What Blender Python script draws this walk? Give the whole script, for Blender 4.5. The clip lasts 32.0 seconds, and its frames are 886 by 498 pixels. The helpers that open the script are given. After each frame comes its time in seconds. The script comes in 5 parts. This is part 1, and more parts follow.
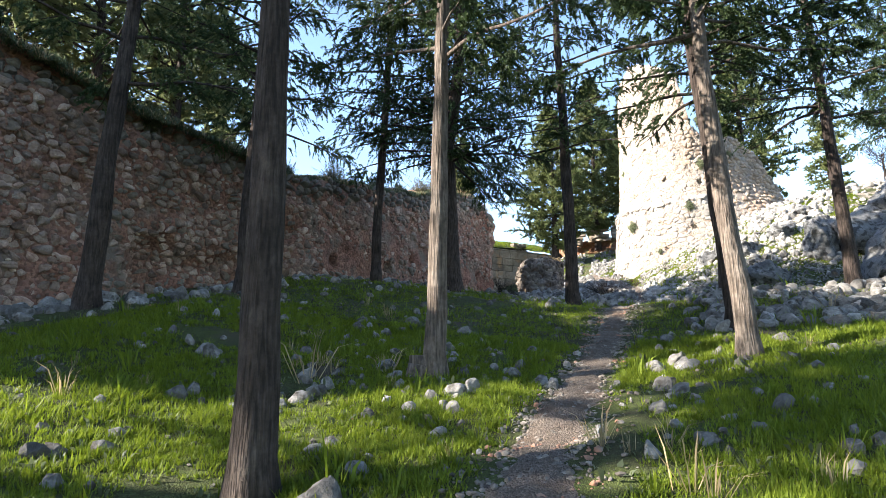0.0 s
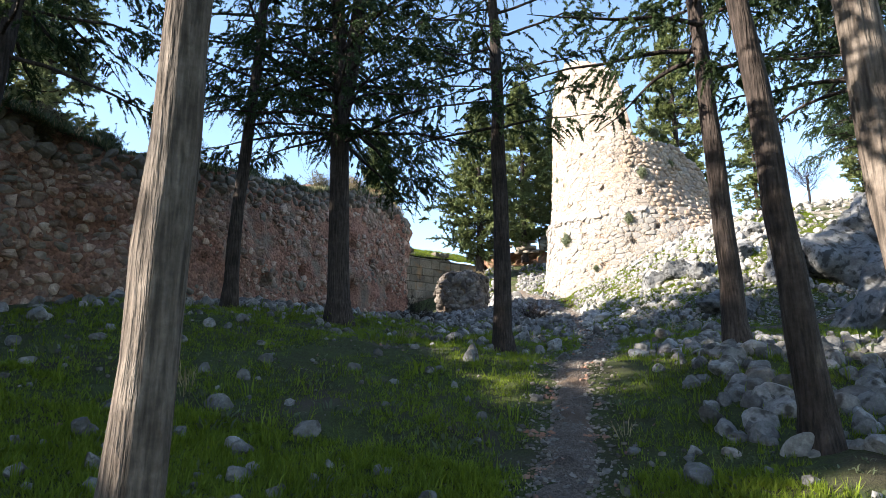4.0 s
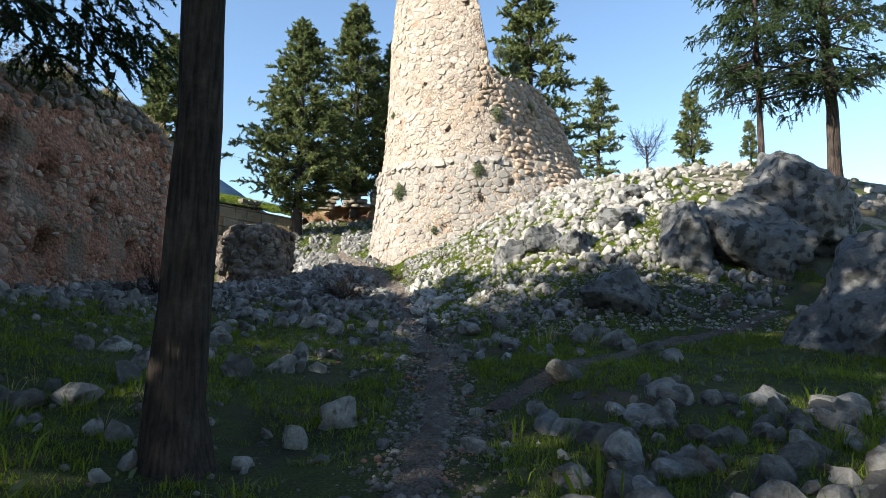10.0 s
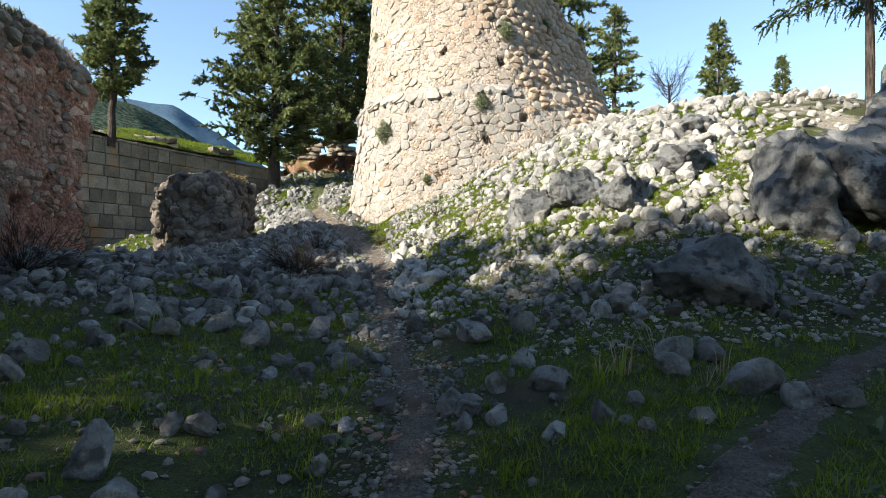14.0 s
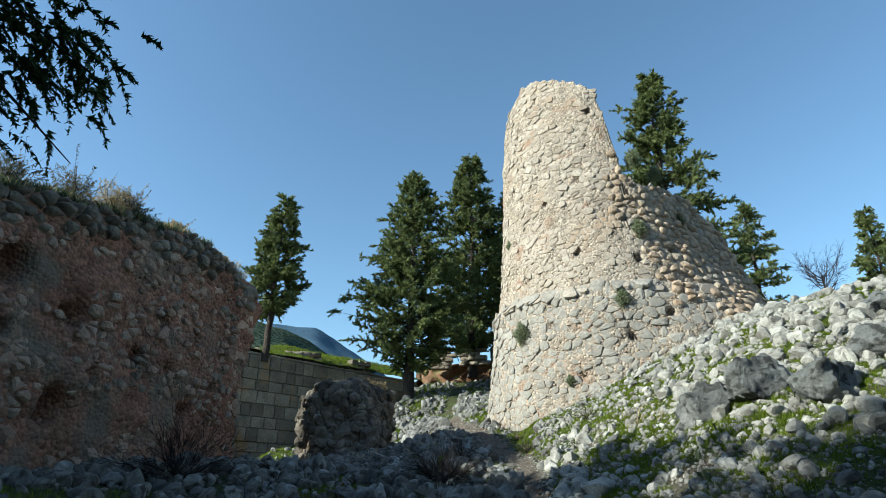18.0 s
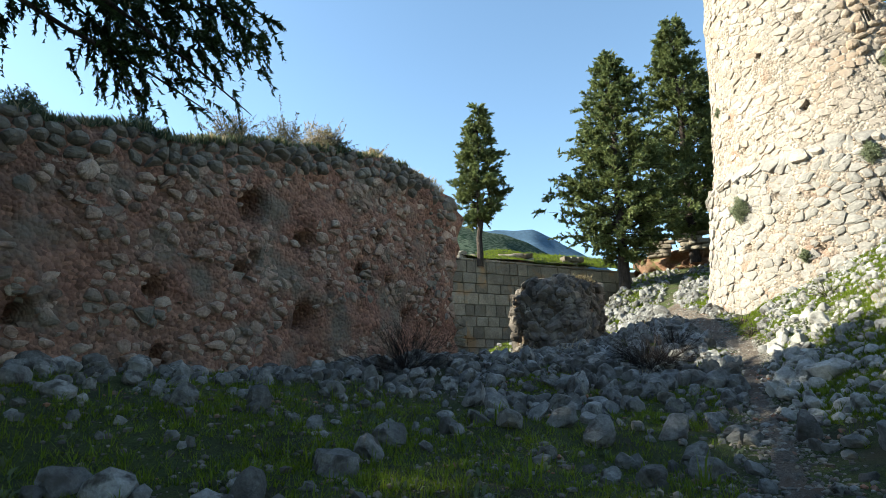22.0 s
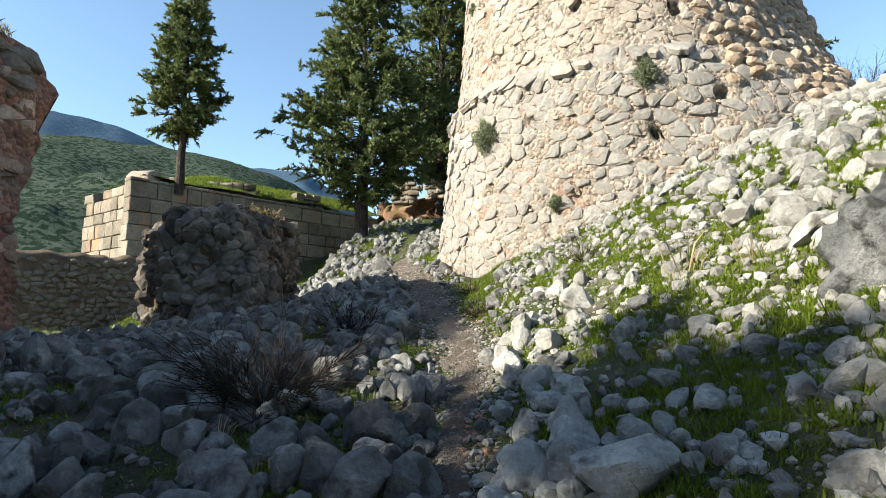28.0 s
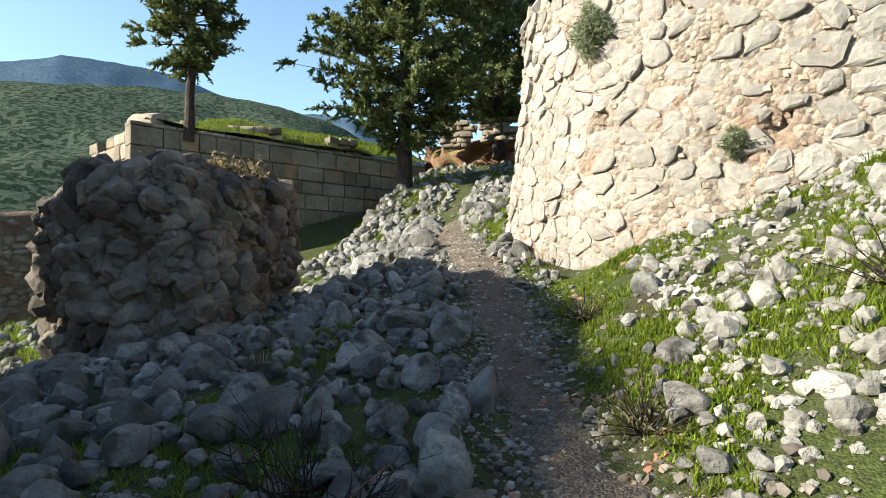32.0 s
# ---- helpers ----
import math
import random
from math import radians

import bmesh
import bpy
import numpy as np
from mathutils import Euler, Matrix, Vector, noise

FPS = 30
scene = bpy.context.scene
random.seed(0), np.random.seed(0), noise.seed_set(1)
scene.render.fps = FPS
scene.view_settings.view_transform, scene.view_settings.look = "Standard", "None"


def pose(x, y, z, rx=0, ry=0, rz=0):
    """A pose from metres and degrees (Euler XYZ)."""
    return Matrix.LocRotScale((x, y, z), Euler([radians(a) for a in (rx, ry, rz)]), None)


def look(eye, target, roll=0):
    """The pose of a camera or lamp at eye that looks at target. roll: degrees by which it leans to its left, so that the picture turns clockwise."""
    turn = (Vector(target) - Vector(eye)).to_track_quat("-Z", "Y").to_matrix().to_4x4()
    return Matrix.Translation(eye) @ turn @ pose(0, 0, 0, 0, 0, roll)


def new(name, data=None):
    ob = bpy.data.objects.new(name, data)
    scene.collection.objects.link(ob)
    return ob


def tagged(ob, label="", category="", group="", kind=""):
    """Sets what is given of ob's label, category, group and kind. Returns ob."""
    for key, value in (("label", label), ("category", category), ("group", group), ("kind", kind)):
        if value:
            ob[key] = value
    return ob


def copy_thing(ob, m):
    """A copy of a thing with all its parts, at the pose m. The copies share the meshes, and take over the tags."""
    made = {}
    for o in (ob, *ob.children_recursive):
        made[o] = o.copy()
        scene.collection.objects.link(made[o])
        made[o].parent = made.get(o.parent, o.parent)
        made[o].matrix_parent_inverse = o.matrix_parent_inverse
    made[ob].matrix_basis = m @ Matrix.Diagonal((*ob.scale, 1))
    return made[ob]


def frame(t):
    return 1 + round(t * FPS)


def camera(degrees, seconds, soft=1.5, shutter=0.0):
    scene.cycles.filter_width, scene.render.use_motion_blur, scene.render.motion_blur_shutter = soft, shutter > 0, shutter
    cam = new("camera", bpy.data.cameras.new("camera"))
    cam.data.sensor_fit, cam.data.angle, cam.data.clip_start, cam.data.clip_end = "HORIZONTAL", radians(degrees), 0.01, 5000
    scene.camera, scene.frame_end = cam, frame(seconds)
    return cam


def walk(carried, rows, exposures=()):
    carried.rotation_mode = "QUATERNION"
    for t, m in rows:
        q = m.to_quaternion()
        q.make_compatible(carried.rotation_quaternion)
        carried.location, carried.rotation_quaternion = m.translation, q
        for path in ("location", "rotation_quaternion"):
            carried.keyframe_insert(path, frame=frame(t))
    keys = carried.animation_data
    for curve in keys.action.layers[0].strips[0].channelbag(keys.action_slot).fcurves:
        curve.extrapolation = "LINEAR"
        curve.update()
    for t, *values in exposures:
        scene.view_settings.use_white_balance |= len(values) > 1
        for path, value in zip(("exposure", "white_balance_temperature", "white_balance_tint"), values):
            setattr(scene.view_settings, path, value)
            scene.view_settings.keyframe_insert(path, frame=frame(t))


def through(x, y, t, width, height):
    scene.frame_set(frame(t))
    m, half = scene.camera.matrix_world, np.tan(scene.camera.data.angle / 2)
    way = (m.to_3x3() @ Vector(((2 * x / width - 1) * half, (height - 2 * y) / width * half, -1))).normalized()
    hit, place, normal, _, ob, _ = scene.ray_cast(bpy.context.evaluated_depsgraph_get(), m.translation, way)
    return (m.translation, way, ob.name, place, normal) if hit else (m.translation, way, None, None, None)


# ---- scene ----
cam = camera(75.4, 32.0, 0.85)
PATH = [
    (0, (1.608, -0.603, 0.386), (0.887, 1.227, 0.748), -0.83),
    (0.5, (1.430, -0.157, 0.452), (0.707, 1.673, 0.810), -0.30),
    (1, (1.223, 0.289, 0.525), (0.505, 2.119, 0.892), -0.12),
    (1.5, (0.952, 0.980, 0.642), (0.247, 2.815, 1.008), -0.17),
    (2, (0.777, 1.587, 0.828), (0.086, 3.422, 1.218), -0.29),
    (2.5, (0.837, 2.224, 0.872), (0.219, 4.087, 1.253), -0.18),
    (3, (0.769, 2.912, 1.042), (0.233, 4.801, 1.426), -0.27),
    (3.5, (0.768, 3.556, 1.255), (0.269, 5.455, 1.634), -0.30),
    (5.5, (0.434, 6.056, 1.942), (0.017, 7.960, 2.387), -0.26),
    (6, (0.414, 6.731, 1.991), (0.011, 8.627, 2.482), -0.13),
    (6.5, (0.443, 7.486, 2.083), (0.085, 9.392, 2.572), -0.37),
    (7, (0.333, 8.126, 2.178), (0.010, 10.039, 2.665), 0.06),
    (7.5, (0.425, 8.615, 2.203), (0.175, 10.545, 2.666), -0.06),
    (8, (0.539, 9.113, 2.294), (0.375, 11.066, 2.695), -0.38),
    (8.5, (0.552, 9.683, 2.364), (0.461, 11.658, 2.671), 0.28),
    (9, (0.683, 10.136, 2.479), (0.717, 12.124, 2.690), -0.03),
    (9.5, (0.763, 10.693, 2.560), (0.852, 12.681, 2.760), -0.13),
    (10, (0.732, 11.428, 2.631), (0.816, 13.413, 2.862), 0.53),
    (10.5, (0.741, 12.119, 2.644), (0.830, 14.107, 2.838), 0.42),
    (11, (0.708, 12.638, 2.837), (0.796, 14.633, 2.949), 0.33),
    (11.5, (0.647, 13.209, 2.977), (0.739, 15.204, 3.094), 0.56),
    (12, (0.643, 13.793, 2.986), (0.736, 15.788, 3.100), 0.59),
    (12.5, (0.778, 14.288, 3.101), (0.870, 16.283, 3.218), 0.50),
    (13, (0.941, 14.858, 3.172), (1.044, 16.853, 3.268), 0.48),
    (13.5, (1.094, 15.436, 3.169), (1.208, 17.431, 3.234), 0.31),
    (15.5, (0.830, 16.289, 3.200), (0.714, 18.269, 3.452), -0.25),
    (16, (0.750, 16.293, 3.178), (0.618, 18.189, 3.802), 0.39),
    (16.5, (0.732, 16.253, 3.095), (0.604, 18.097, 3.858), 0.42),
    (17, (0.704, 16.255, 3.037), (0.561, 18.092, 3.816), 0.69),
    (17.5, (0.671, 16.265, 2.990), (0.467, 18.093, 3.775), 0.87),
    (18, (0.632, 16.343, 2.943), (0.301, 18.156, 3.719), 0.74),
    (18.5, (0.604, 16.395, 2.919), (0.101, 18.198, 3.624), 0.45),
    (19, (0.599, 16.446, 2.966), (-0.075, 18.229, 3.574), 0.31),
    (19.5, (0.597, 16.453, 2.989), (-0.213, 18.196, 3.544), 0.20),
    (20, (0.595, 16.455, 2.941), (-0.316, 18.160, 3.454), -0.11),
    (20.5, (0.640, 16.477, 2.889), (-0.347, 18.150, 3.366), -0.25),
    (21, (0.741, 16.479, 2.869), (-0.298, 18.128, 3.317), -0.24),
    (21.5, (0.932, 16.490, 2.883), (-0.124, 18.129, 3.328), -0.47),
    (22, (1.143, 16.551, 2.925), (0.103, 18.201, 3.368), -0.46),
    (22.5, (1.277, 16.940, 2.973), (0.326, 18.647, 3.402), -0.13),
    (23, (1.329, 17.348, 2.984), (0.602, 19.160, 3.420), -0.12),
    (23.5, (1.253, 17.871, 3.085), (0.741, 19.755, 3.518), -0.11),
    (24, (1.169, 18.561, 3.165), (0.737, 20.470, 3.573), 0.43),
    (24.5, (1.151, 19.233, 3.230), (0.827, 21.174, 3.587), 0.22),
    (25, (1.131, 19.858, 3.368), (0.855, 21.809, 3.710), 0.17),
    (25.5, (1.109, 20.359, 3.423), (0.863, 22.318, 3.743), 0.25),
    (27.5, (0.971, 22.516, 3.580), (0.693, 24.477, 3.855), -0.03),
    (28, (0.857, 23.005, 3.737), (0.551, 24.965, 3.990), 0.03),
    (28.5, (0.821, 23.641, 3.765), (0.511, 25.612, 3.910), -0.47),
    (29, (0.625, 24.351, 3.951), (0.310, 26.322, 4.072), -0.37),
    (29.5, (0.584, 24.978, 4.027), (0.256, 26.946, 4.157), -0.33),
    (30, (0.576, 25.627, 4.158), (0.248, 27.596, 4.273), -0.58),
    (30.5, (0.425, 26.043, 4.286), (0.058, 28.008, 4.320), -0.54),
    (31, (0.169, 26.581, 4.391), (-0.245, 28.537, 4.423), -0.27),
    (31.5, (0.024, 27.171, 4.529), (-0.421, 29.120, 4.554), -0.35),
    (32, (-0.207, 27.603, 4.728), (-0.691, 29.542, 4.787), 0.06),
]
EXPOSURES = [(0, 2.25, 6600, 11), (3, 2.15, 6600, 11), (6, 1.6, 6450, 9), (9, 1.40, 6450, 6), (13, 1.5, 6700, 6), (16, 1.45, 6450, 4), (17, 0.95, 6000, -6), (19, 1.05, 6050, -5), (22, 1.6, 6600, -1), (25, 1.45, 6650, 3), (28, 1.42, 6650, 3), (32, 1.52, 6800, 2)]
walk(cam, [(t, look(eye, target, roll)) for t, eye, target, roll in PATH], EXPOSURES)
SUN_FROM = Vector((-0.78, -0.44, 0.47)).normalized()
world = bpy.data.worlds.new("sky")
scene.world = world
world.use_nodes = True
sky = world.node_tree.nodes.new("ShaderNodeTexSky")
sky.sky_type, sky.sun_disc = "NISHITA", False
sky.sun_elevation = math.asin(SUN_FROM.z)
sky.sun_rotation = math.atan2(SUN_FROM.x, SUN_FROM.y)
sky.air_density, sky.dust_density, sky.ozone_density = 1.0, 0.25, 2.0
back = world.node_tree.nodes["Background"]
back.inputs["Strength"].default_value = 0.11
world.node_tree.links.new(sky.outputs["Color"], back.inputs["Color"])
sun = new("sun", bpy.data.lights.new("sun", "SUN"))
sun.data.energy, sun.data.angle, sun.data.color = 5.6, radians(0.55), (1.0, 0.91, 0.79)
sun.matrix_world = look((0, 0, 60), Vector((0, 0, 60)) - SUN_FROM)


# ---- materials ----
def nodes_of(name):
    m = bpy.data.materials.new(name)
    m.use_nodes = True
    return m, m.node_tree.nodes, m.node_tree.links, m.node_tree.nodes["Principled BSDF"]


def surface(name, colours, scale, rough=0.9, bump=0.5, fine=8.0, vary=0.25, island=False, stain=None, spec=0.25, distance=0.03, cells=0):
    """A mottled surface: colours over a coarse noise, a fine grain over it, a shift of tone from piece to piece, and relief."""
    m, n, l, b = nodes_of(name)
    where = n.new("ShaderNodeNewGeometry")
    coarse = n.new("ShaderNodeTexNoise")
    coarse.inputs["Scale"].default_value, coarse.inputs["Detail"].default_value, coarse.inputs["Roughness"].default_value = scale, 6, 0.65
    grain = n.new("ShaderNodeTexNoise")
    grain.inputs["Scale"].default_value, grain.inputs["Detail"].default_value, grain.inputs["Roughness"].default_value = scale * fine, 5, 0.7
    for node in (coarse, grain):
        l.new(where.outputs["Position"], node.inputs["Vector"])
    ramp = n.new("ShaderNodeValToRGB")
    while len(ramp.color_ramp.elements) < len(colours):
        ramp.color_ramp.elements.new(0.5)
    for k, (e, c) in enumerate(zip(ramp.color_ramp.elements, colours)):
        e.position, e.color = 0.30 + 0.42 * k / max(1, len(colours) - 1), (*c, 1)
    l.new(coarse.outputs["Fac"], ramp.inputs["Fac"])
    hsv = n.new("ShaderNodeHueSaturation")
    l.new(ramp.outputs["Color"], hsv.inputs["Color"])
    tone = n.new("ShaderNodeMapRange")
    tone.inputs["To Min"].default_value, tone.inputs["To Max"].default_value = 1 - vary, 1 + vary
    if island:
        l.new(where.outputs["Random Per Island"], tone.inputs["Value"])
    else:
        which = n.new("ShaderNodeObjectInfo")
        l.new(which.outputs["Random"], tone.inputs["Value"])
    speck = n.new("ShaderNodeMapRange")
    speck.inputs["From Min"].default_value, speck.inputs["From Max"].default_value = 0.3, 0.7
    speck.inputs["To Min"].default_value, speck.inputs["To Max"].default_value = 0.72, 1.22
    l.new(grain.outputs["Fac"], speck.inputs["Value"])
    both = n.new("ShaderNodeMath")
    both.operation = "MULTIPLY"
    l.new(tone.outputs["Result"], both.inputs[0])
    l.new(speck.outputs["Result"], both.inputs[1])
    if cells:
        grit = n.new("ShaderNodeTexVoronoi")
        grit.inputs["Scale"].default_value = cells
        l.new(where.outputs["Position"], grit.inputs["Vector"])
        bit = n.new("ShaderNodeSeparateColor")
        l.new(grit.outputs["Color"], bit.inputs["Color"])
        span = n.new("ShaderNodeMapRange")
        span.inputs["To Min"].default_value, span.inputs["To Max"].default_value = 0.62, 1.34
        l.new(bit.outputs["Red"], span.inputs["Value"])
        again = n.new("ShaderNodeMath")
        again.operation = "MULTIPLY"
        l.new(both.outputs["Value"], again.inputs[0])
        l.new(span.outputs["Result"], again.inputs[1])
        both = again
    l.new(both.outputs["Value"], hsv.inputs["Value"])
    last = hsv.outputs["Color"]
    if stain:
        colour, size, low, high = stain
        spots = n.new("ShaderNodeTexNoise")
        spots.inputs["Scale"].default_value, spots.inputs["Detail"].default_value = size, 8
        l.new(where.outputs["Position"], spots.inputs["Vector"])
        cut = n.new("ShaderNodeMapRange")
        cut.inputs["From Min"].default_value, cut.inputs["From Max"].default_value = low, high
        l.new(spots.outputs["Fac"], cut.inputs["Value"])
        mix = n.new("ShaderNodeMix")
        mix.data_type = "RGBA"
        mix.inputs["B"].default_value = (*colour, 1)
        l.new(cut.outputs["Result"], mix.inputs["Factor"])
        l.new(last, mix.inputs["A"])
        last = mix.outputs["Result"]
    l.new(last, b.inputs["Base Color"])
    b.inputs["Roughness"].default_value = rough
    b.inputs["Specular IOR Level"].default_value = spec
    if bump:
        relief = n.new("ShaderNodeBump")
        relief.inputs["Strength"].default_value, relief.inputs["Distance"].default_value = bump, distance
        high = grain.outputs["Fac"]
        if cells:
            heap_up = n.new("ShaderNodeMath")
            heap_up.operation = "SUBTRACT"
            l.new(grain.outputs["Fac"], heap_up.inputs[0])
            l.new(grit.outputs["Distance"], heap_up.inputs[1])
            high = heap_up.outputs["Value"]
        l.new(high, relief.inputs["Height"])
        l.new(relief.outputs["Normal"], b.inputs["Normal"])
    return m


def leafy(name, dark, light, through=0.35):
    """Leaves: a tone of their own each, and some light let through."""
    m, n, l, b = nodes_of(name)
    where = n.new("ShaderNodeNewGeometry")
    noise_tex = n.new("ShaderNodeTexNoise")
    noise_tex.inputs["Scale"].default_value = 1.3
    l.new(where.outputs["Position"], noise_tex.inputs["Vector"])
    blend = n.new("ShaderNodeMath")
    blend.operation = "ADD"
    half = n.new("ShaderNodeMath")
    half.operation = "MULTIPLY"
    half.inputs[1].default_value = 0.55
    l.new(where.outputs["Random Per Island"], half.inputs[0])
    l.new(half.outputs["Value"], blend.inputs[0])
    shift = n.new("ShaderNodeMath")
    shift.operation = "MULTIPLY"
    shift.inputs[1].default_value = 0.5
    l.new(noise_tex.outputs["Fac"], shift.inputs[0])
    l.new(shift.outputs["Value"], blend.inputs[1])
    ramp = n.new("ShaderNodeValToRGB")
    ramp.color_ramp.elements[0].color, ramp.color_ramp.elements[1].color = (*dark, 1), (*light, 1)
    ramp.color_ramp.elements[0].position, ramp.color_ramp.elements[1].position = 0.15, 0.9
    l.new(blend.outputs["Value"], ramp.inputs["Fac"])
    l.new(ramp.outputs["Color"], b.inputs["Base Color"])
    b.inputs["Roughness"].default_value, b.inputs["Specular IOR Level"].default_value = 0.65, 0.3
    clear = n.new("ShaderNodeBsdfTranslucent")
    l.new(ramp.outputs["Color"], clear.inputs["Color"])
    mix = n.new("ShaderNodeMixShader")
    mix.inputs["Fac"].default_value = through
    l.new(b.outputs["BSDF"], mix.inputs[1])
    l.new(clear.outputs["BSDF"], mix.inputs[2])
    l.new(mix.outputs["Shader"], n["Material Output"].inputs["Surface"])
    return m


def barky(name, colours):
    """Bark: long upright furrows."""
    m = surface(name, colours, 3.0, 0.95, 0.0, 6.0, 0.12)
    n, l, b = m.node_tree.nodes, m.node_tree.links, m.node_tree.nodes["Principled BSDF"]
    where = n.new("ShaderNodeNewGeometry")
    long = n.new("ShaderNodeMapping")
    long.inputs["Scale"].default_value = (1, 1, 0.10)
    l.new(where.outputs["Position"], long.inputs["Vector"])
    furrow = n.new("ShaderNodeTexNoise")
    furrow.inputs["Scale"].default_value, furrow.inputs["Detail"].default_value = 34, 5
    l.new(long.outputs["Vector"], furrow.inputs["Vector"])
    relief = n.new("ShaderNodeBump")
    relief.inputs["Strength"].default_value, relief.inputs["Distance"].default_value = 1.0, 0.05
    l.new(furrow.outputs["Fac"], relief.inputs["Height"])
    l.new(relief.outputs["Normal"], b.inputs["Normal"])
    shade = n.new("ShaderNodeMapRange")
    shade.inputs["From Min"].default_value, shade.inputs["From Max"].default_value = 0.35, 0.62
    shade.inputs["To Min"].default_value, shade.inputs["To Max"].default_value = 0.45, 1.25
    l.new(furrow.outputs["Fac"], shade.inputs["Value"])
    mul = n.new("ShaderNodeMix")
    mul.data_type, mul.blend_type = "RGBA", "MULTIPLY"
    mul.inputs["Factor"].default_value = 1.0
    old = b.inputs["Base Color"].links[0].from_socket
    l.new(old, mul.inputs["A"])
    l.new(shade.outputs["Result"], mul.inputs["B"])
    l.new(mul.outputs["Result"], b.inputs["Base Color"])
    return m


def stony_soil(m):
    """Bare pale grit of crumbled mortar over the slope below the tower, in ragged patches."""
    n, l, b = m.node_tree.nodes, m.node_tree.links, m.node_tree.nodes["Principled BSDF"]
    where, place = n.new("ShaderNodeNewGeometry"), n.new("ShaderNodeSeparateXYZ")
    l.new(where.outputs["Position"], place.inputs["Vector"])
    ragged = n.new("ShaderNodeTexNoise")
    ragged.inputs["Scale"].default_value, ragged.inputs["Detail"].default_value = 1.3, 6
    l.new(where.outputs["Position"], ragged.inputs["Vector"])
    parts = []
    for source, low, high in ((place.outputs["X"], 0.8, 3.6), (place.outputs["Y"], 23.5, 27.0), (ragged.outputs["Fac"], 0.46, 0.58)):
        span = n.new("ShaderNodeMapRange")
        span.inputs["From Min"].default_value, span.inputs["From Max"].default_value = low, high
        l.new(source, span.inputs["Value"])
        parts.append(span.outputs["Result"])
    for k in (1, 2):
        both = n.new("ShaderNodeMath")
        both.operation = "MULTIPLY"
        l.new(parts[0], both.inputs[0])
        l.new(parts[k], both.inputs[1])
        parts[0] = both.outputs["Value"]
    grit = n.new("ShaderNodeTexVoronoi")
    grit.inputs["Scale"].default_value = 38
    l.new(where.outputs["Position"], grit.inputs["Vector"])
    split, ramp = n.new("ShaderNodeSeparateColor"), n.new("ShaderNodeValToRGB")
    l.new(grit.outputs["Color"], split.inputs["Color"])
    ramp.color_ramp.elements[0].color, ramp.color_ramp.elements[1].color = (0.11, 0.094, 0.074, 1), (0.27, 0.245, 0.21, 1)
    l.new(split.outputs["Red"], ramp.inputs["Fac"])
    mix = n.new("ShaderNodeMix")
    mix.data_type = "RGBA"
    l.new(parts[0], mix.inputs["Factor"])
    l.new(b.inputs["Base Color"].links[0].from_socket, mix.inputs["A"])
    l.new(ramp.outputs["Color"], mix.inputs["B"])
    l.new(mix.outputs["Result"], b.inputs["Base Color"])


GROUND = surface("turf_and_earth", [(0.036, 0.028, 0.019), (0.034, 0.041, 0.013), (0.042, 0.056, 0.013), (0.034, 0.029, 0.018)], 0.9, 0.97, 0.6, 14, 0.05,
                 stain=((0.060, 0.048, 0.036), 0.6, 0.58, 0.70), distance=0.02, cells=75)
stony_soil(GROUND)
GRAVEL = surface("trodden_gravel", [(0.070, 0.052, 0.041), (0.125, 0.103, 0.085), (0.092, 0.071, 0.056)], 2.2, 0.95, 1.0, 20, 0.05, stain=((0.095, 0.068, 0.05), 1.5, 0.55, 0.66), distance=0.02, cells=62)
STONE_GREY = surface("weathered_limestone", [(0.080, 0.078, 0.075), (0.165, 0.162, 0.157), (0.30, 0.294, 0.284)], 3.4, 0.92, 1.0, 9, 0.45, island=True, stain=((0.065, 0.060, 0.054), 6.0, 0.54, 0.64))
STONE_LOOSE = surface("loose_limestone", [(0.080, 0.078, 0.075), (0.165, 0.162, 0.157), (0.30, 0.294, 0.284)], 3.4, 0.92, 1.0, 9, 0.35, stain=((0.07, 0.064, 0.057), 6.0, 0.55, 0.65))
# Sun put into the colour: paler copy of the loose stone for the slope.
STONE_SUNLIT = surface("sunlit_debris_limestone", [(0.15, 0.145, 0.135), (0.26, 0.252, 0.236), (0.375, 0.365, 0.343)], 2.6, 0.92, 1.0, 9, 0.30, island=True, stain=((0.12, 0.112, 0.10), 5.0, 0.57, 0.66))
BOULDER = surface("boulder_limestone", [(0.085, 0.088, 0.09), (0.155, 0.159, 0.162), (0.235, 0.238, 0.238)], 1.6, 0.92, 1.0, 14, 0.1, stain=((0.05, 0.051, 0.05), 5.0, 0.50, 0.60), distance=0.07)
WALL_MORTAR = surface("old_pink_mortar", [(0.190, 0.094, 0.069), (0.255, 0.142, 0.105), (0.205, 0.131, 0.103)], 0.8, 0.95, 1.0, 12, 0.05, stain=((0.17, 0.14, 0.115), 0.9, 0.52, 0.66), distance=0.05, cells=12)
WALL_STONE = surface("wall_rubble_stone", [(0.18, 0.115, 0.090), (0.295, 0.215, 0.172), (0.40, 0.345, 0.295)], 2.4, 0.93, 1.0, 9, 0.50, island=True, stain=((0.16, 0.145, 0.125), 1.1, 0.53, 0.66))
WALL_GREY = surface("grey_brown_rubble", [(0.085, 0.072, 0.060), (0.15, 0.132, 0.112), (0.23, 0.208, 0.182)], 1.6, 0.93, 0.9, 9, 0.35, island=True)
TOWER_MORTAR = surface("tower_lime_mortar", [(0.25, 0.198, 0.158), (0.295, 0.25, 0.208), (0.325, 0.284, 0.243)], 2.2, 0.95, 1.0, 9, 0.05, stain=((0.25, 0.165, 0.12), 1.1, 0.57, 0.70), distance=0.05, cells=13)
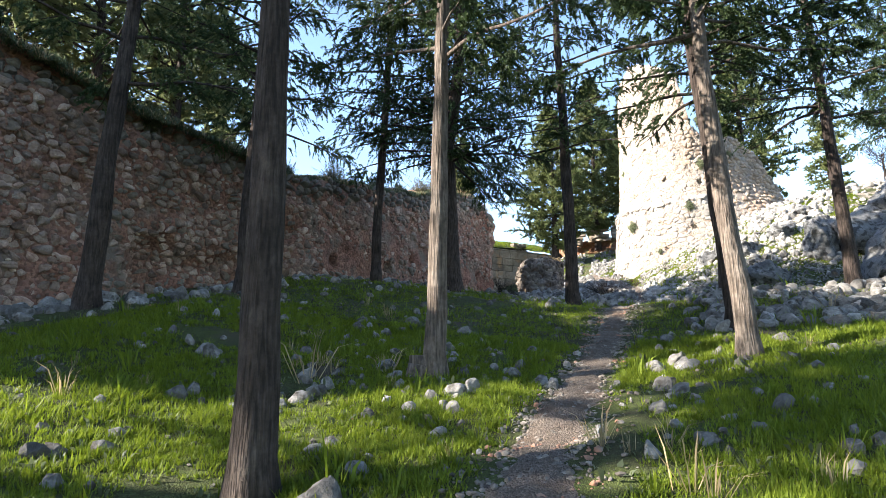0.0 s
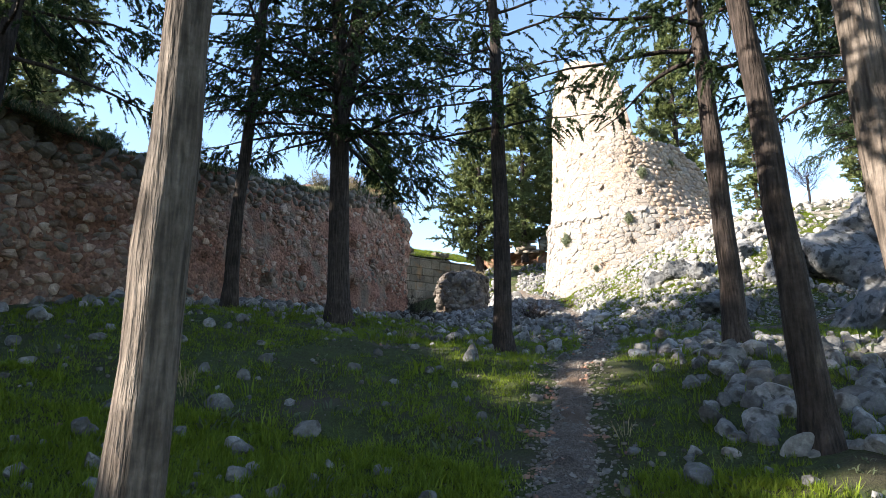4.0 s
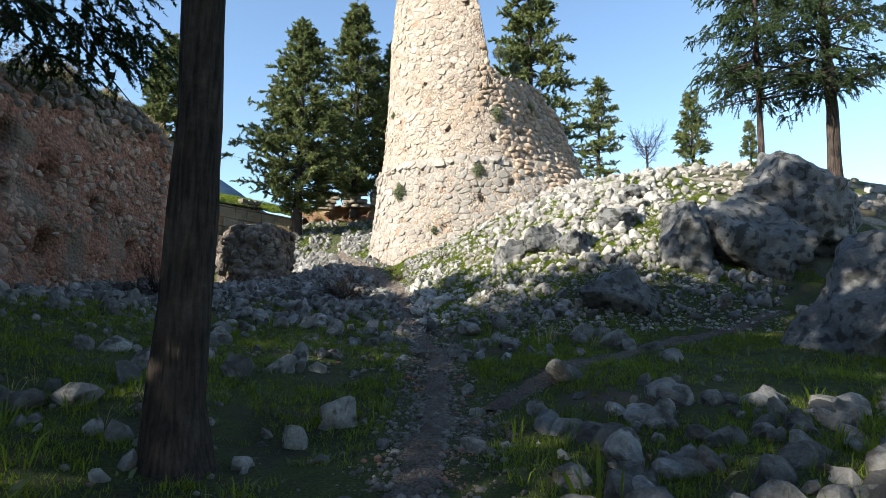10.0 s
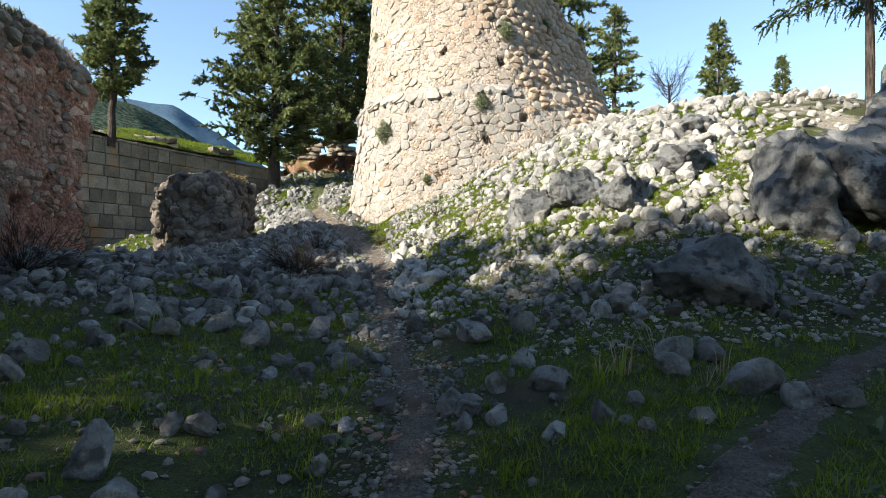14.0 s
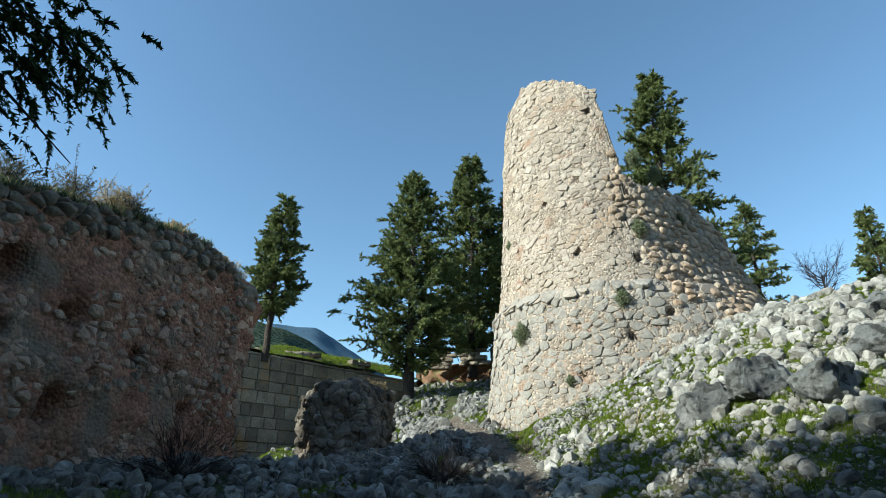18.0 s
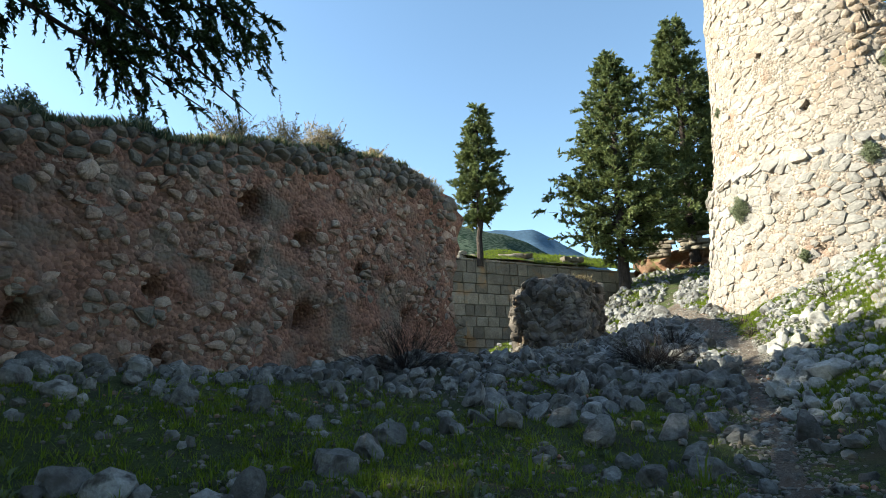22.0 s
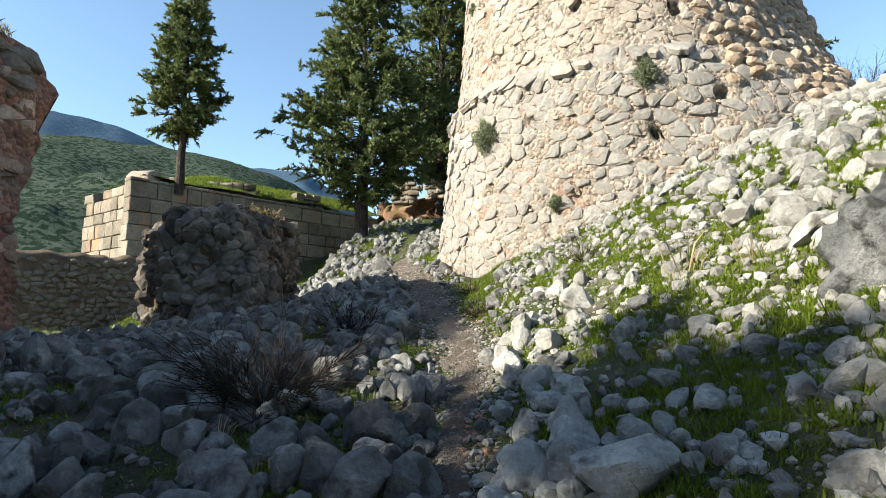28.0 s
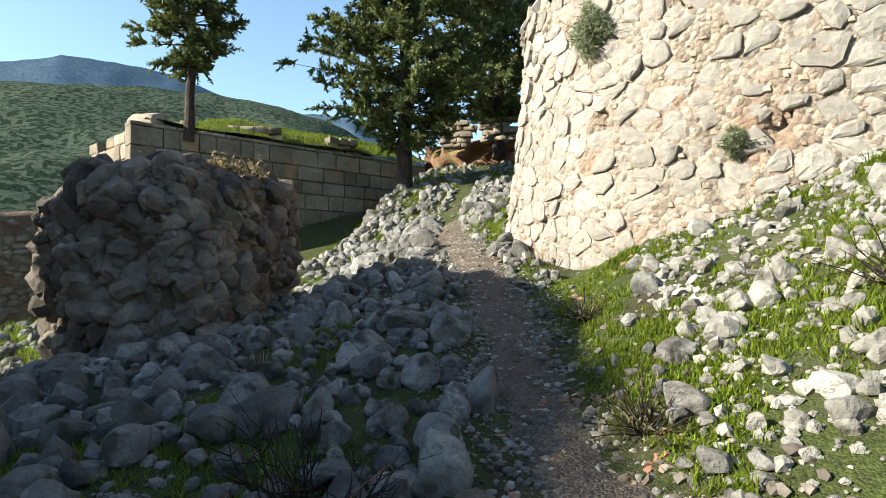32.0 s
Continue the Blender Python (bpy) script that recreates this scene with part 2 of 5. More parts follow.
TOWER_STONE = surface("tower_stone", [(0.17, 0.154, 0.138), (0.23, 0.214, 0.196), (0.29, 0.274, 0.254)], 1.2, 0.93, 0.9, 9, 0.24, island=True, stain=((0.215, 0.205, 0.185), 0.9, 0.54, 0.70))
ASHLAR = surface("cut_ashlar_block", [(0.15, 0.126, 0.10), (0.21, 0.18, 0.145), (0.265, 0.232, 0.19)], 1.6, 0.92, 1.0, 8, 0.32, stain=((0.30, 0.19, 0.11), 0.9, 0.58, 0.7))
RED_EARTH = surface("red_earth_bank", [(0.11, 0.052, 0.030), (0.18, 0.10, 0.062), (0.24, 0.18, 0.125)], 1.1, 0.97, 1.0, 9, 0.05, stain=((0.13, 0.12, 0.05), 1.2, 0.54, 0.62), distance=0.08)
BARK = barky("cypress_bark", [(0.024, 0.018, 0.015), (0.046, 0.035, 0.030), (0.078, 0.062, 0.053)])
BARK_PALE = barky("pale_cypress_bark", [(0.075, 0.058, 0.047), (0.118, 0.097, 0.081), (0.165, 0.140, 0.119)])
TOWER_UPPER = surface("upper_tower_stone", [(0.23, 0.19, 0.157), (0.285, 0.246, 0.21), (0.335, 0.30, 0.264)], 1.2, 0.93, 0.9, 9, 0.22, island=True, stain=((0.25, 0.175, 0.12), 0.5, 0.55, 0.70))
TOWER_TORN = surface("torn_tower_stone", [(0.245, 0.172, 0.12), (0.31, 0.24, 0.182), (0.325, 0.287, 0.245)], 1.6, 0.93, 0.9, 9, 0.26, island=True, stain=((0.20, 0.19, 0.17), 0.7, 0.55, 0.70))
TWIG = surface("bare_twig", [(0.012, 0.009, 0.008), (0.028, 0.020, 0.017)], 4, 0.9, 0.0, 4, 0.1)
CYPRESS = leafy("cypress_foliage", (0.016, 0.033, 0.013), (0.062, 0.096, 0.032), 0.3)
# Lighter, yellower copy of the cypress leaves: sun put into the far crowns.
CYPRESS_SUNLIT = leafy("cypress_foliage_in_sun", (0.050, 0.074, 0.026), (0.185, 0.21, 0.075), 0.3)
PINE = leafy("pine_needles", (0.11, 0.135, 0.06), (0.26, 0.29, 0.14), 0.6)
GRASS = leafy("fresh_grass", (0.068, 0.105, 0.007), (0.200, 0.262, 0.024), 0.48)
HERB = leafy("grey_green_herbs", (0.060, 0.078, 0.042), (0.13, 0.155, 0.085), 0.35)
WALL_SHRUB = leafy("pale_wall_shrub", (0.12, 0.14, 0.08), (0.25, 0.28, 0.17), 0.4)
STRAW = leafy("dry_grass", (0.20, 0.15, 0.08), (0.42, 0.34, 0.20), 0.4)
SHRUB = leafy("dry_shrub", (0.06, 0.055, 0.03), (0.17, 0.15, 0.085), 0.3)
STONE_STUB = surface("dark_stub_stone", [(0.055, 0.045, 0.038), (0.11, 0.093, 0.080), (0.21, 0.188, 0.165)], 2.0, 0.93, 0.9, 9, 0.45, island=True)
STUB_CORE = surface("stub_mortar", [(0.07, 0.052, 0.040), (0.13, 0.095, 0.068), (0.20, 0.15, 0.108)], 1.2, 0.95, 1.0, 10, 0.05, distance=0.06)
PEBBLE = surface("broken_grit", [(0.085, 0.075, 0.065), (0.14, 0.126, 0.111), (0.20, 0.185, 0.167)], 3.0, 0.93, 0.0, 6, 0.45, island=True, stain=((0.26, 0.13, 0.085), 2.5, 0.58, 0.66))
BRICK = surface("old_brick_chip", [(0.27, 0.17, 0.12), (0.33, 0.25, 0.19), (0.35, 0.29, 0.23)], 2.0, 0.93, 0.0, 6, 0.35, island=True)
def lerp_profile(v, knots):
    """Straight pieces through (place, height) knots, held level outside them."""
    if v <= knots[0][0]:
        return knots[0][1]
    for (a, p), (b, q) in zip(knots, knots[1:]):
        if v <= b:
            return p + (q - p) * (v - a) / (b - a)
    return knots[-1][1]


def ease(a, b, v):
    s = min(1.0, max(0.0, (v - a) / (b - a)))
    return s * s * (3 - 2 * s)


def smooth_max(a, b, k):
    h = max(k - abs(a - b), 0.0) / k
    return max(a, b) + h * h * k * 0.25


def smooth_min(a, b, k):
    return -smooth_max(-a, -b, k)


PATH_RISE = [(-60, -6.0), (-5, -2.0), (-0.6, -1.2), (2.9, -0.58), (6, -0.06), (7, 0.10), (8.6, 0.36), (10.7, 0.76), (12.0, 1.10), (13.2, 1.40), (16, 1.58), (18.8, 1.85),
             (22.5, 2.1), (25, 2.5), (27.4, 3.05), (31, 3.75), (34.8, 4.55), (38, 5.4), (41, 6.3), (44, 6.9), (51, 8.3), (58, 10.6)]
WALL_RISE = [(-40, 1.3), (0, 1.3), (10, 1.1), (16, 1.0), (21, 0.95), (28, 0.2), (31, -0.45), (33, -0.95), (35, -1.2), (37, -1.9), (40, -2.6), (44, -2.5), (50, -0.3)]


def ground_z(x, y):
    z = lerp_profile(y, PATH_RISE)
    z += lerp_profile(y, WALL_RISE) * ease(-1.0, -8.5, x)
    z += 0.18 * (ease(0.0, -1.6, x) + ease(1.4, 3.0, x)) * ease(4.0, 8.0, y) * ease(26.0, 20.0, y)
    slope = 3.85 + 0.54 * (x - 1.6) + 0.32 * (y - 29.2)
    top = 8.9 + 0.12 * (min(x, 13.0) - 9) - 0.16 * max(0.0, x - 13.0) + 0.12 * (y - 39)
    shelf = 3.45 + 0.62 * (y - 24.0)
    hill = -smooth_max(-slope, -smooth_min(top, shelf, 1.0), 1.2) - 4.0 * ease(0.5, -3.0, x)
    z -= 1.5 * ease(-7.6, -9.6, x) * ease(44.0, 48.0, y) * ease(60.0, 56.0, y)
    z = smooth_max(z, hill, 0.8)
    return z


# ---- mesh tools ----
def solid(name, verts, faces, material, smooth=True, parent=None, label=""):
    """One mesh object from arrays of corners and of triangles or quads."""
    me = bpy.data.meshes.new(name)
    verts, faces = np.asarray(verts, np.float32), np.asarray(faces, np.int32)
    me.vertices.add(len(verts))
    me.vertices.foreach_set("co", verts.ravel())
    count, size = faces.shape
    me.loops.add(count * size)
    me.loops.foreach_set("vertex_index", faces.ravel())
    me.polygons.add(count)
    me.polygons.foreach_set("loop_start", np.arange(0, count * size, size, dtype=np.int32))
    me.polygons.foreach_set("use_smooth", np.full(count, smooth))
    me.update(calc_edges=True)
    me.materials.append(material)
    ob = new(name, me)
    if parent:
        ob.parent = parent
    if label:
        ob["label"] = label
    return ob


def thing(name, label, category, group="", place=(0, 0, 0)):
    ob = new(name)
    ob.location = place
    return tagged(ob, label, category, group)


def grid_faces(rows, cols, around=False):
    """Quads of a grid of rows x cols corners; around: the last column joins the first."""
    r, c = np.meshgrid(np.arange(rows - 1), np.arange(cols if around else cols - 1), indexing="ij")
    d = (c + 1) % cols
    return np.stack([r * cols + c, r * cols + d, (r + 1) * cols + d, (r + 1) * cols + c], -1).reshape(-1, 4)


def ico(level):
    bm = bmesh.new()
    bmesh.ops.create_icosphere(bm, subdivisions=level, radius=1.0)
    v = np.array([p.co[:] for p in bm.verts])
    t = np.array([[q.index for q in p.verts] for p in bm.faces])
    bm.free()
    return v, t


ICO = {k: ico(k) for k in (1, 2, 3, 4, 5)}


def stone_shape(seed, level=2, cuts=9, rough=0.10, boxy=0.0, deep=0.55):
    """A broken stone: a ball with flats knocked off it and an uneven skin."""
    rng = np.random.default_rng(seed)
    v, t = ICO[level]
    v = v.copy()
    if boxy:
        v = np.sign(v) * np.abs(v) ** (1 - boxy)
        v /= np.abs(v).max()
    for _ in range(cuts):
        n = rng.normal(size=3)
        n /= np.linalg.norm(n)
        over = np.maximum(0, v @ n - rng.uniform(deep, deep + 0.31))
        v -= over[:, None] * n * 0.93
    shift = rng.uniform(-50, 50, 3)
    for scale, much in ((1.6, rough), (4.5, rough * 0.35)):
        for k in range(len(v)):
            v[k] *= 1 + much * noise.noise(Vector(v[k] * scale + shift))
    return v, t


def turn_matrix(rng, tilt=0.5):
    e = Euler((rng.normal(0, tilt), rng.normal(0, tilt), rng.uniform(0, 6.283)))
    return np.array(e.to_matrix())


class Heap:
    """Gathers many small pieces into one mesh."""

    def __init__(self):
        self.v, self.f, self.n = [], [], 0

    def add(self, v, f):
        self.v.append(v)
        self.f.append(f + self.n)
        self.n += len(v)

    def build(self, name, material, smooth=True, parent=None, label=""):
        return solid(name, np.concatenate(self.v), np.concatenate(self.f), material, smooth, parent, label)


def bumpy(x, y, z, scale, much):
    return much * noise.fractal(Vector((x * scale, y * scale, z * scale)), 0.8, 2.0, 4)


def rod(points, radii, sides=8, wobble=0.0, rng=None):
    """A bent tapering rod: corners and quads, with its far end closed to a point."""
    pts = np.asarray(points, float)
    n = len(pts)
    way = np.gradient(pts, axis=0)
    way /= np.linalg.norm(way, axis=1)[:, None] + 1e-9
    ref = np.where(np.abs(way[:, 2:3]) > 0.9, [[1.0, 0, 0]], [[0, 0, 1.0]])
    a = np.cross(way, ref)
    a /= np.linalg.norm(a, axis=1)[:, None] + 1e-9
    b = np.cross(way, a)
    ang = np.arange(sides) * 2 * np.pi / sides
    r = np.asarray(radii, float)[:, None] * np.ones((1, sides))
    if wobble and rng is not None:
        r = r * (1 + rng.normal(0, wobble, r.shape))
    v = pts[:, None, :] + r[..., None] * (np.cos(ang)[None, :, None] * a[:, None, :] + np.sin(ang)[None, :, None] * b[:, None, :])
    return v.reshape(-1, 3), grid_faces(n, sides, True)[:, ::-1]


# ---- the ground ----
def path_x(y):
    """The middle of the footpath."""
    return lerp_profile(y, [(-40, 4.0), (-2, 1.4), (3.6, 0.60), (7, 0.48), (10.6, 0.52), (13.2, 0.45), (16.7, 0.9), (19, 1.0), (21.3, 1.05), (24.0, 0.72), (26, 0.40), (28, 0.25), (29.5, 0.12), (30.7, -0.25),
                            (31.6, -0.6), (33.4, -1.0), (34.7, -1.36), (39.3, -3.0), (45, -4.3), (52, -5.0)])


def land_z(x, y):
    """The whole land: the hilltop, its flanks and the valley round it."""
    z = ground_z(max(-60, min(60, x)), max(-60, min(75, y)))
    z += 0.10 * noise.noise(Vector((x * 0.5, y * 0.5, 3.0))) + 0.045 * noise.noise(Vector((x * 1.7, y * 1.7, 7.0)))
    off = abs(x - path_x(y))
    if -30 < y < 45:
        z -= 0.06 * (1 - ease(0.2, 0.75, off))
    away = math.hypot(x - 2, y - 25)
    z -= 0.42 * max(0.0, away - 62.0) if away < 330 else 0.42 * 268.0
    if x < -13:
        z -= 0.55 * min(70.0, -13 - x)
    return max(z, -95.0 + 3 * noise.noise(Vector((x * 0.004, y * 0.004, 0))))


def spaced(low, high, step, reach, grow=1.22):
    mid = list(np.arange(low, high + step / 2, step))
    out, s = [], step
    while sum(out) < reach:
        s *= grow
        out.append(s)
    up = np.cumsum(out)
    return np.array([low - u for u in up[::-1]] + mid + [high + u for u in up])


GX, GY = spaced(-12.5, 13.0, 0.22, 4200), spaced(-4.0, 46.0, 0.22, 4200)
land = np.array([[(x, y, land_z(x, y)) for x in GX] for y in GY]).reshape(-1, 3)
tagged(solid("ground", land, grid_faces(len(GY), len(GX)), GROUND), "grassy stony castle hillside with bare earth patches", "ground", kind="structure")


def strip(name, along, middle, half, lift, material, seed):
    """A trodden track laid on the ground, with a wandering edge."""
    rng = np.random.default_rng(seed)
    v, cols = [], 9
    for y in along:
        mx, h = middle(y), half(y) * (1 + 0.18 * noise.noise(Vector((y * 1.3, seed, 0))))
        mx += 0.07 * noise.noise(Vector((y * 0.9, seed, 5)))
        for k in range(cols):
            s = -1 + 2 * k / (cols - 1)
            x = mx + s * h
            v.append((x, y, land_z(x, y) + lift * (1 - s * s) - 0.022 + 0.012 * rng.normal()))
    return solid(name, v, grid_faces(len(along), cols), material)


tagged(strip("footpath", np.arange(-12, 44, 0.10), path_x, lambda y: lerp_profile(y, [(-10, 0.42), (8, 0.36), (16, 0.23), (21, 0.20), (23.5, 0.14), (27.0, 0.15), (29.5, 0.34), (33, 0.42), (44, 0.6)]), 0.05, GRAVEL, 3),
       "narrow trodden gravel footpath through grass and rubble", "path", kind="structure")


def side_x(y):
    return lerp_profile(y, [(17.2, 1.3), (19.4, 3.25), (21.3, 5.3), (22.4, 7.2), (23.0, 8.4)])


tagged(strip("side_path", np.arange(17.4, 22.9, 0.08), side_x, lambda y: 0.30, 0.05, GRAVEL, 9), "faint pale gravel side track across the grass", "path", kind="structure")

# ---- the long rubble wall ----
# Below y 7 the wall is unseen; its top is shaped to throw shade.
WALL_TOP = [(-9, 3.0), (-1.1, 3.4), (-0.7, 6.0), (-0.4, 7.5), (3, 7.7), (5.5, 7.4), (8, 7.0), (12, 6.6), (16, 6.5), (18, 7.0), (20, 7.2), (23, 7.75), (26, 8.5), (28.4, 8.95), (30.6, 8.85), (31.4, 8.6)]
WALL_HOLES = [(29.5, 4.6, 0.17), (26.0, 4.35, 0.26), (24.5, 6.66, 0.30), (25.9, 6.1, 0.20), (28.6, 5.5, 0.10), (27.7, 5.65, 0.16), (24.6, 5.5, 0.10), (24.3, 5.2, 0.13),
              (22.6, 4.6, 0.14), (20.6, 4.0, 0.16), (28.2, 6.6, 0.14), (29.4, 6.4, 0.12), (26.5, 5.0, 0.09), (22.9, 3.4, 0.13), (19.2, 6.8, 0.22), (9.25, 4.25, 0.27),
              (17.2, 3.8, 0.2), (29.9, 3.9, 0.12), (30.3, 5.4, 0.1)]


def wall_x(y):
    return -8.0 - (30.4 - y) * 0.13


def wall_face(y, z, proud=0.0):
    """How far the old face stands out at a place along the wall."""
    out = bumpy(y, z, 2.0, 0.55, 0.18) + bumpy(y, z, 9.0, 2.4, 0.10)
    torn = y + 0.7 * noise.noise(Vector((z * 0.8, 5.0, 2.0))) + 0.3 * noise.noise(Vector((z * 2.6, 1.0, 2.0)))
    if y < 17.5:
        out -= 0.60 * ease(15.0, 14.2, torn)
        out += 0.22 * ease(14.4, 14.9, torn) * ease(16.9, 16.3, torn) * ease(6.0, 5.2, z)
        out -= 0.50 * ease(3.8, 3.1, z + 0.4 * noise.noise(Vector((y * 0.7, 3.0, 9.0)))) * ease(9.6, 10.6, y) * ease(14.2, 13.2, y)
    for hy, hz, r in WALL_HOLES:
        d = math.hypot(y - hy, (z - hz) * 0.85) / r
        if d < 1.6:
            out -= 0.75 * ease(1.25, 0.7, d)
    return wall_x(y) + out + proud


def wall_top(y):
    return lerp_profile(y, WALL_TOP) + bumpy(y, 0, 5.0, 1.1, 0.16)


def wall_base(y):
    return land_z(wall_x(y) + 0.1, y) - 0.5


ys = np.arange(-9.0, 31.45, 0.10)
LEVELS = 46
loops = []
for y in ys:
    lo, hi = wall_base(y), wall_top(y)
    end = ease(31.4, 30.9, y)
    ring = []
    for k in range(LEVELS):
        z = lo + (hi - lo) * k / (LEVELS - 1)
        yy = y + (0.06 + 0.55 * noise.noise(Vector((z * 1.1, 3.3, 0))) + 0.22 * noise.noise(Vector((z * 3.1, 7.3, 0))) + 0.45 * ease(1.3, 0.5, hi - z) * ease(0.0, 0.25, hi - z)) * ease(30.7, 31.4, y)
        ring.append((wall_face(y, z) - 0.12 * ease(0.5, 0.0, hi - z), yy, z))
    for k in range(1, 7):
        s = k / 6
        ring.append((wall_x(y) - 0.1 - 1.7 * s, y, hi + 0.28 * math.sin(s * 3.14) + bumpy(y, s * 2, 8, 1.5, 0.14)))
    ring.append((wall_x(y) - 1.9, y, lo))
    loops.append(ring)
wall_v = np.array(loops).reshape(-1, 3)
per = LEVELS + 7
wall_faces = np.concatenate([grid_faces(len(ys), per)[:, ::-1]])
wall_long = solid("wall_west", wall_v, wall_faces, WALL_MORTAR)
tagged(wall_long, "long ruined rubble wall in pink mortar, in shade", "wall", kind="structure")
cap_v = wall_v[-per:]
solid("wall_end", cap_v, np.array([[k, k + 1, per - 1] for k in range(per - 2)]), WALL_MORTAR, parent=wall_long, label="broken end of the wall")

STONE_KIT = [stone_shape(100 + k, 2, 5, 0.14, 0.50, 0.70) for k in range(14)]
ROUND_KIT = [stone_shape(340 + k, 2, 7, 0.20, 0.25, 0.62) for k in range(14)]
BRICK_KIT = [stone_shape(300 + k, 1, 0, 0.12, 0.55) for k in range(10)]


def cells(rng, u0, u1, v0, v1, size, wide=1.35, jitter=0.40):
    """Close-fitting irregular outlines over a face, in rough courses: lists of (u, v) corners."""
    rows, cols = int((v1 - v0) / size) + 1, int((u1 - u0) / (size * wide)) + 1
    seeds = {}
    for r in range(rows):
        for c in range(cols):
            seeds[r, c] = (c + 0.5 * (r % 2) + rng.uniform(-jitter, jitter), (r + rng.uniform(-jitter, jitter)), rng.uniform(-0.16, 0.16))
    for (r, c), (x, y, heavy) in seeds.items():
        poly = [(x - 1.4, y - 1.4), (x + 1.4, y - 1.4), (x + 1.4, y + 1.4), (x - 1.4, y + 1.4)]
        for dr in (-2, -1, 0, 1, 2):
            for dc in (-2, -1, 0, 1, 2):
                other = seeds.get((r + dr, c + dc))
                if other is None or dr == dc == 0:
                    continue
                nx, ny = other[0] - x, other[1] - y
                limit = (0.5 + (heavy - other[2]) * 0.5) * (nx * nx + ny * ny)
                kept = []
                for (ax, ay), (bx, by) in zip(poly, poly[1:] + poly[:1]):
                    p, q = (ax - x) * nx + (ay - y) * ny - limit, (bx - x) * nx + (by - y) * ny - limit
                    if p <= 0:
                        kept.append((ax, ay))
                    if p * q < 0:
                        w = p / (p - q)
                        kept.append((ax + (bx - ax) * w, ay + (by - ay) * w))
                poly = kept
                if len(poly) < 3:
                    break
            if len(poly) < 3:
                break
        if len(poly) >= 3:
            yield [(u0 + px * size * wide, v0 + py * size) for px, py in poly]


def rounded(poly):
    """Corners of an outline cut off once."""
    out = []
    for (ax, ay), (bx, by) in zip(poly, poly[1:] + poly[:1]):
        out += [(ax * 0.78 + bx * 0.22, ay * 0.78 + by * 0.22), (ax * 0.22 + bx * 0.78, ay * 0.22 + by * 0.78)]
    return out


def set_stone(rng, outline, spot, gap, proud, dome, lean=0.25):
    """One bedded stone that fills its outline: a buried skirt, worn edges and an uneven face."""
    p, out, along = spot
    up = np.cross(out, along)
    q = np.array(rounded(outline))
    q = q - q.mean(0)
    mean_r = np.sqrt((q ** 2).sum(1)).mean() + 1e-6
    fit = max(0.45, 1 - gap / mean_r)
    n = len(q)
    tilt = rng.normal(0, lean, 2) * 0.14
    rough = min(mean_r * 0.07, 0.45 * dome + 0.001)
    q = q * (1 + rng.normal(0, 0.05, (n, 1)))
    rings = []
    for scale, high in ((fit * 1.02, -0.09), (fit, proud * 0.30), (fit * 0.90, proud * 0.85), (fit * 0.58, proud + dome * 0.75)):
        ring = q * scale * (1 + rng.normal(0, 0.025, (n, 1)))
        lift = high + (ring @ tilt if high > 0 else 0) + (rng.normal(0, rough * 0.5, n) if scale < fit else 0)
        rings.append(along * ring[:, :1] + up * ring[:, 1:2] + out * np.reshape(lift * np.ones(n), (n, 1)))
    v = np.concatenate(rings + [(out * (proud + dome + rng.normal(0, rough * 0.4)))[None]])
    f = []
    for k in range(3):
        for i in range(n):
            j = (i + 1) % n
            f += [(k * n + i, k * n + j, (k + 1) * n + j), (k * n + i, (k + 1) * n + j, (k + 1) * n + i)]
    f += [(3 * n + i, 3 * n + (i + 1) % n, 4 * n) for i in range(n)]
    return v, np.array(f), np.asarray(p, float)


def bedded(rng, u0, u1, v0, v1, size, place, keep=0.9, wide=1.35, gap=0.02, proud=(0.0, 0.03), dome=0.02, lean=0.25, jitter=0.40):
    """Stones set side by side over a face: (corners, faces, centre) each."""
    for outline in cells(rng, u0, u1, v0, v1, size, wide, jitter):
        if rng.random() < keep:
            u, v = np.mean(outline, 0)
            spot = place(u, v)
            if spot is not None:
                yield set_stone(rng, outline, spot, gap * rng.uniform(0.6, 1.5), rng.uniform(*proud), dome * rng.uniform(0.3, 1.4), lean)


def place_bedded(stones, near, parent, name, rest, material, limit=300, smooth=False):
    """The nearest stones as objects of their own, the rest as one joined mesh."""
    stones = list(stones)
    far = [float(((c - np.array(near)) ** 2).sum()) for _, _, c in stones]
    bound = sorted(far)[min(limit, len(far) - 1)]
    heap = Heap()
    for (v, f, c), d in zip(stones, far):
        if d < bound:
            solid(name, v, f, material, smooth, parent).location = c
        else:
            heap.add(v + c, f)
    tagged(heap.build(rest, material, smooth, parent), kind="stuff")


def place_pieces(pieces, near, parent, name, rest, material, limit=300, kit=None, smooth=False):
    """The nearest pieces as objects of their own, the rest as one joined mesh."""
    pieces = list(pieces)
    order = sorted(range(len(pieces)), key=lambda k: (pieces[k][2][0] - near[0]) ** 2 + (pieces[k][2][1] - near[1]) ** 2 + (pieces[k][2][2] - near[2]) ** 2)
    singles, heap = set(order[:limit]), Heap()
    shared = {}
    for k, (shape, m, c) in enumerate(pieces):
        v, t = (kit or STONE_KIT)[shape]
        if k in singles:
            if shape not in shared:
                ob = solid(name, v, t, material, smooth, parent)
                shared[shape] = ob.data
            else:
                ob = new(name, shared[shape])
                ob.parent = parent
            full = Matrix([[*m[0], c[0]], [*m[1], c[1]], [*m[2], c[2]], [0, 0, 0, 1]])
            ob.matrix_basis = full
        else:
            heap.add(v @ m.T + c, t)
    if heap.n:
        tagged(heap.build(rest, material, smooth, parent), kind="stuff")


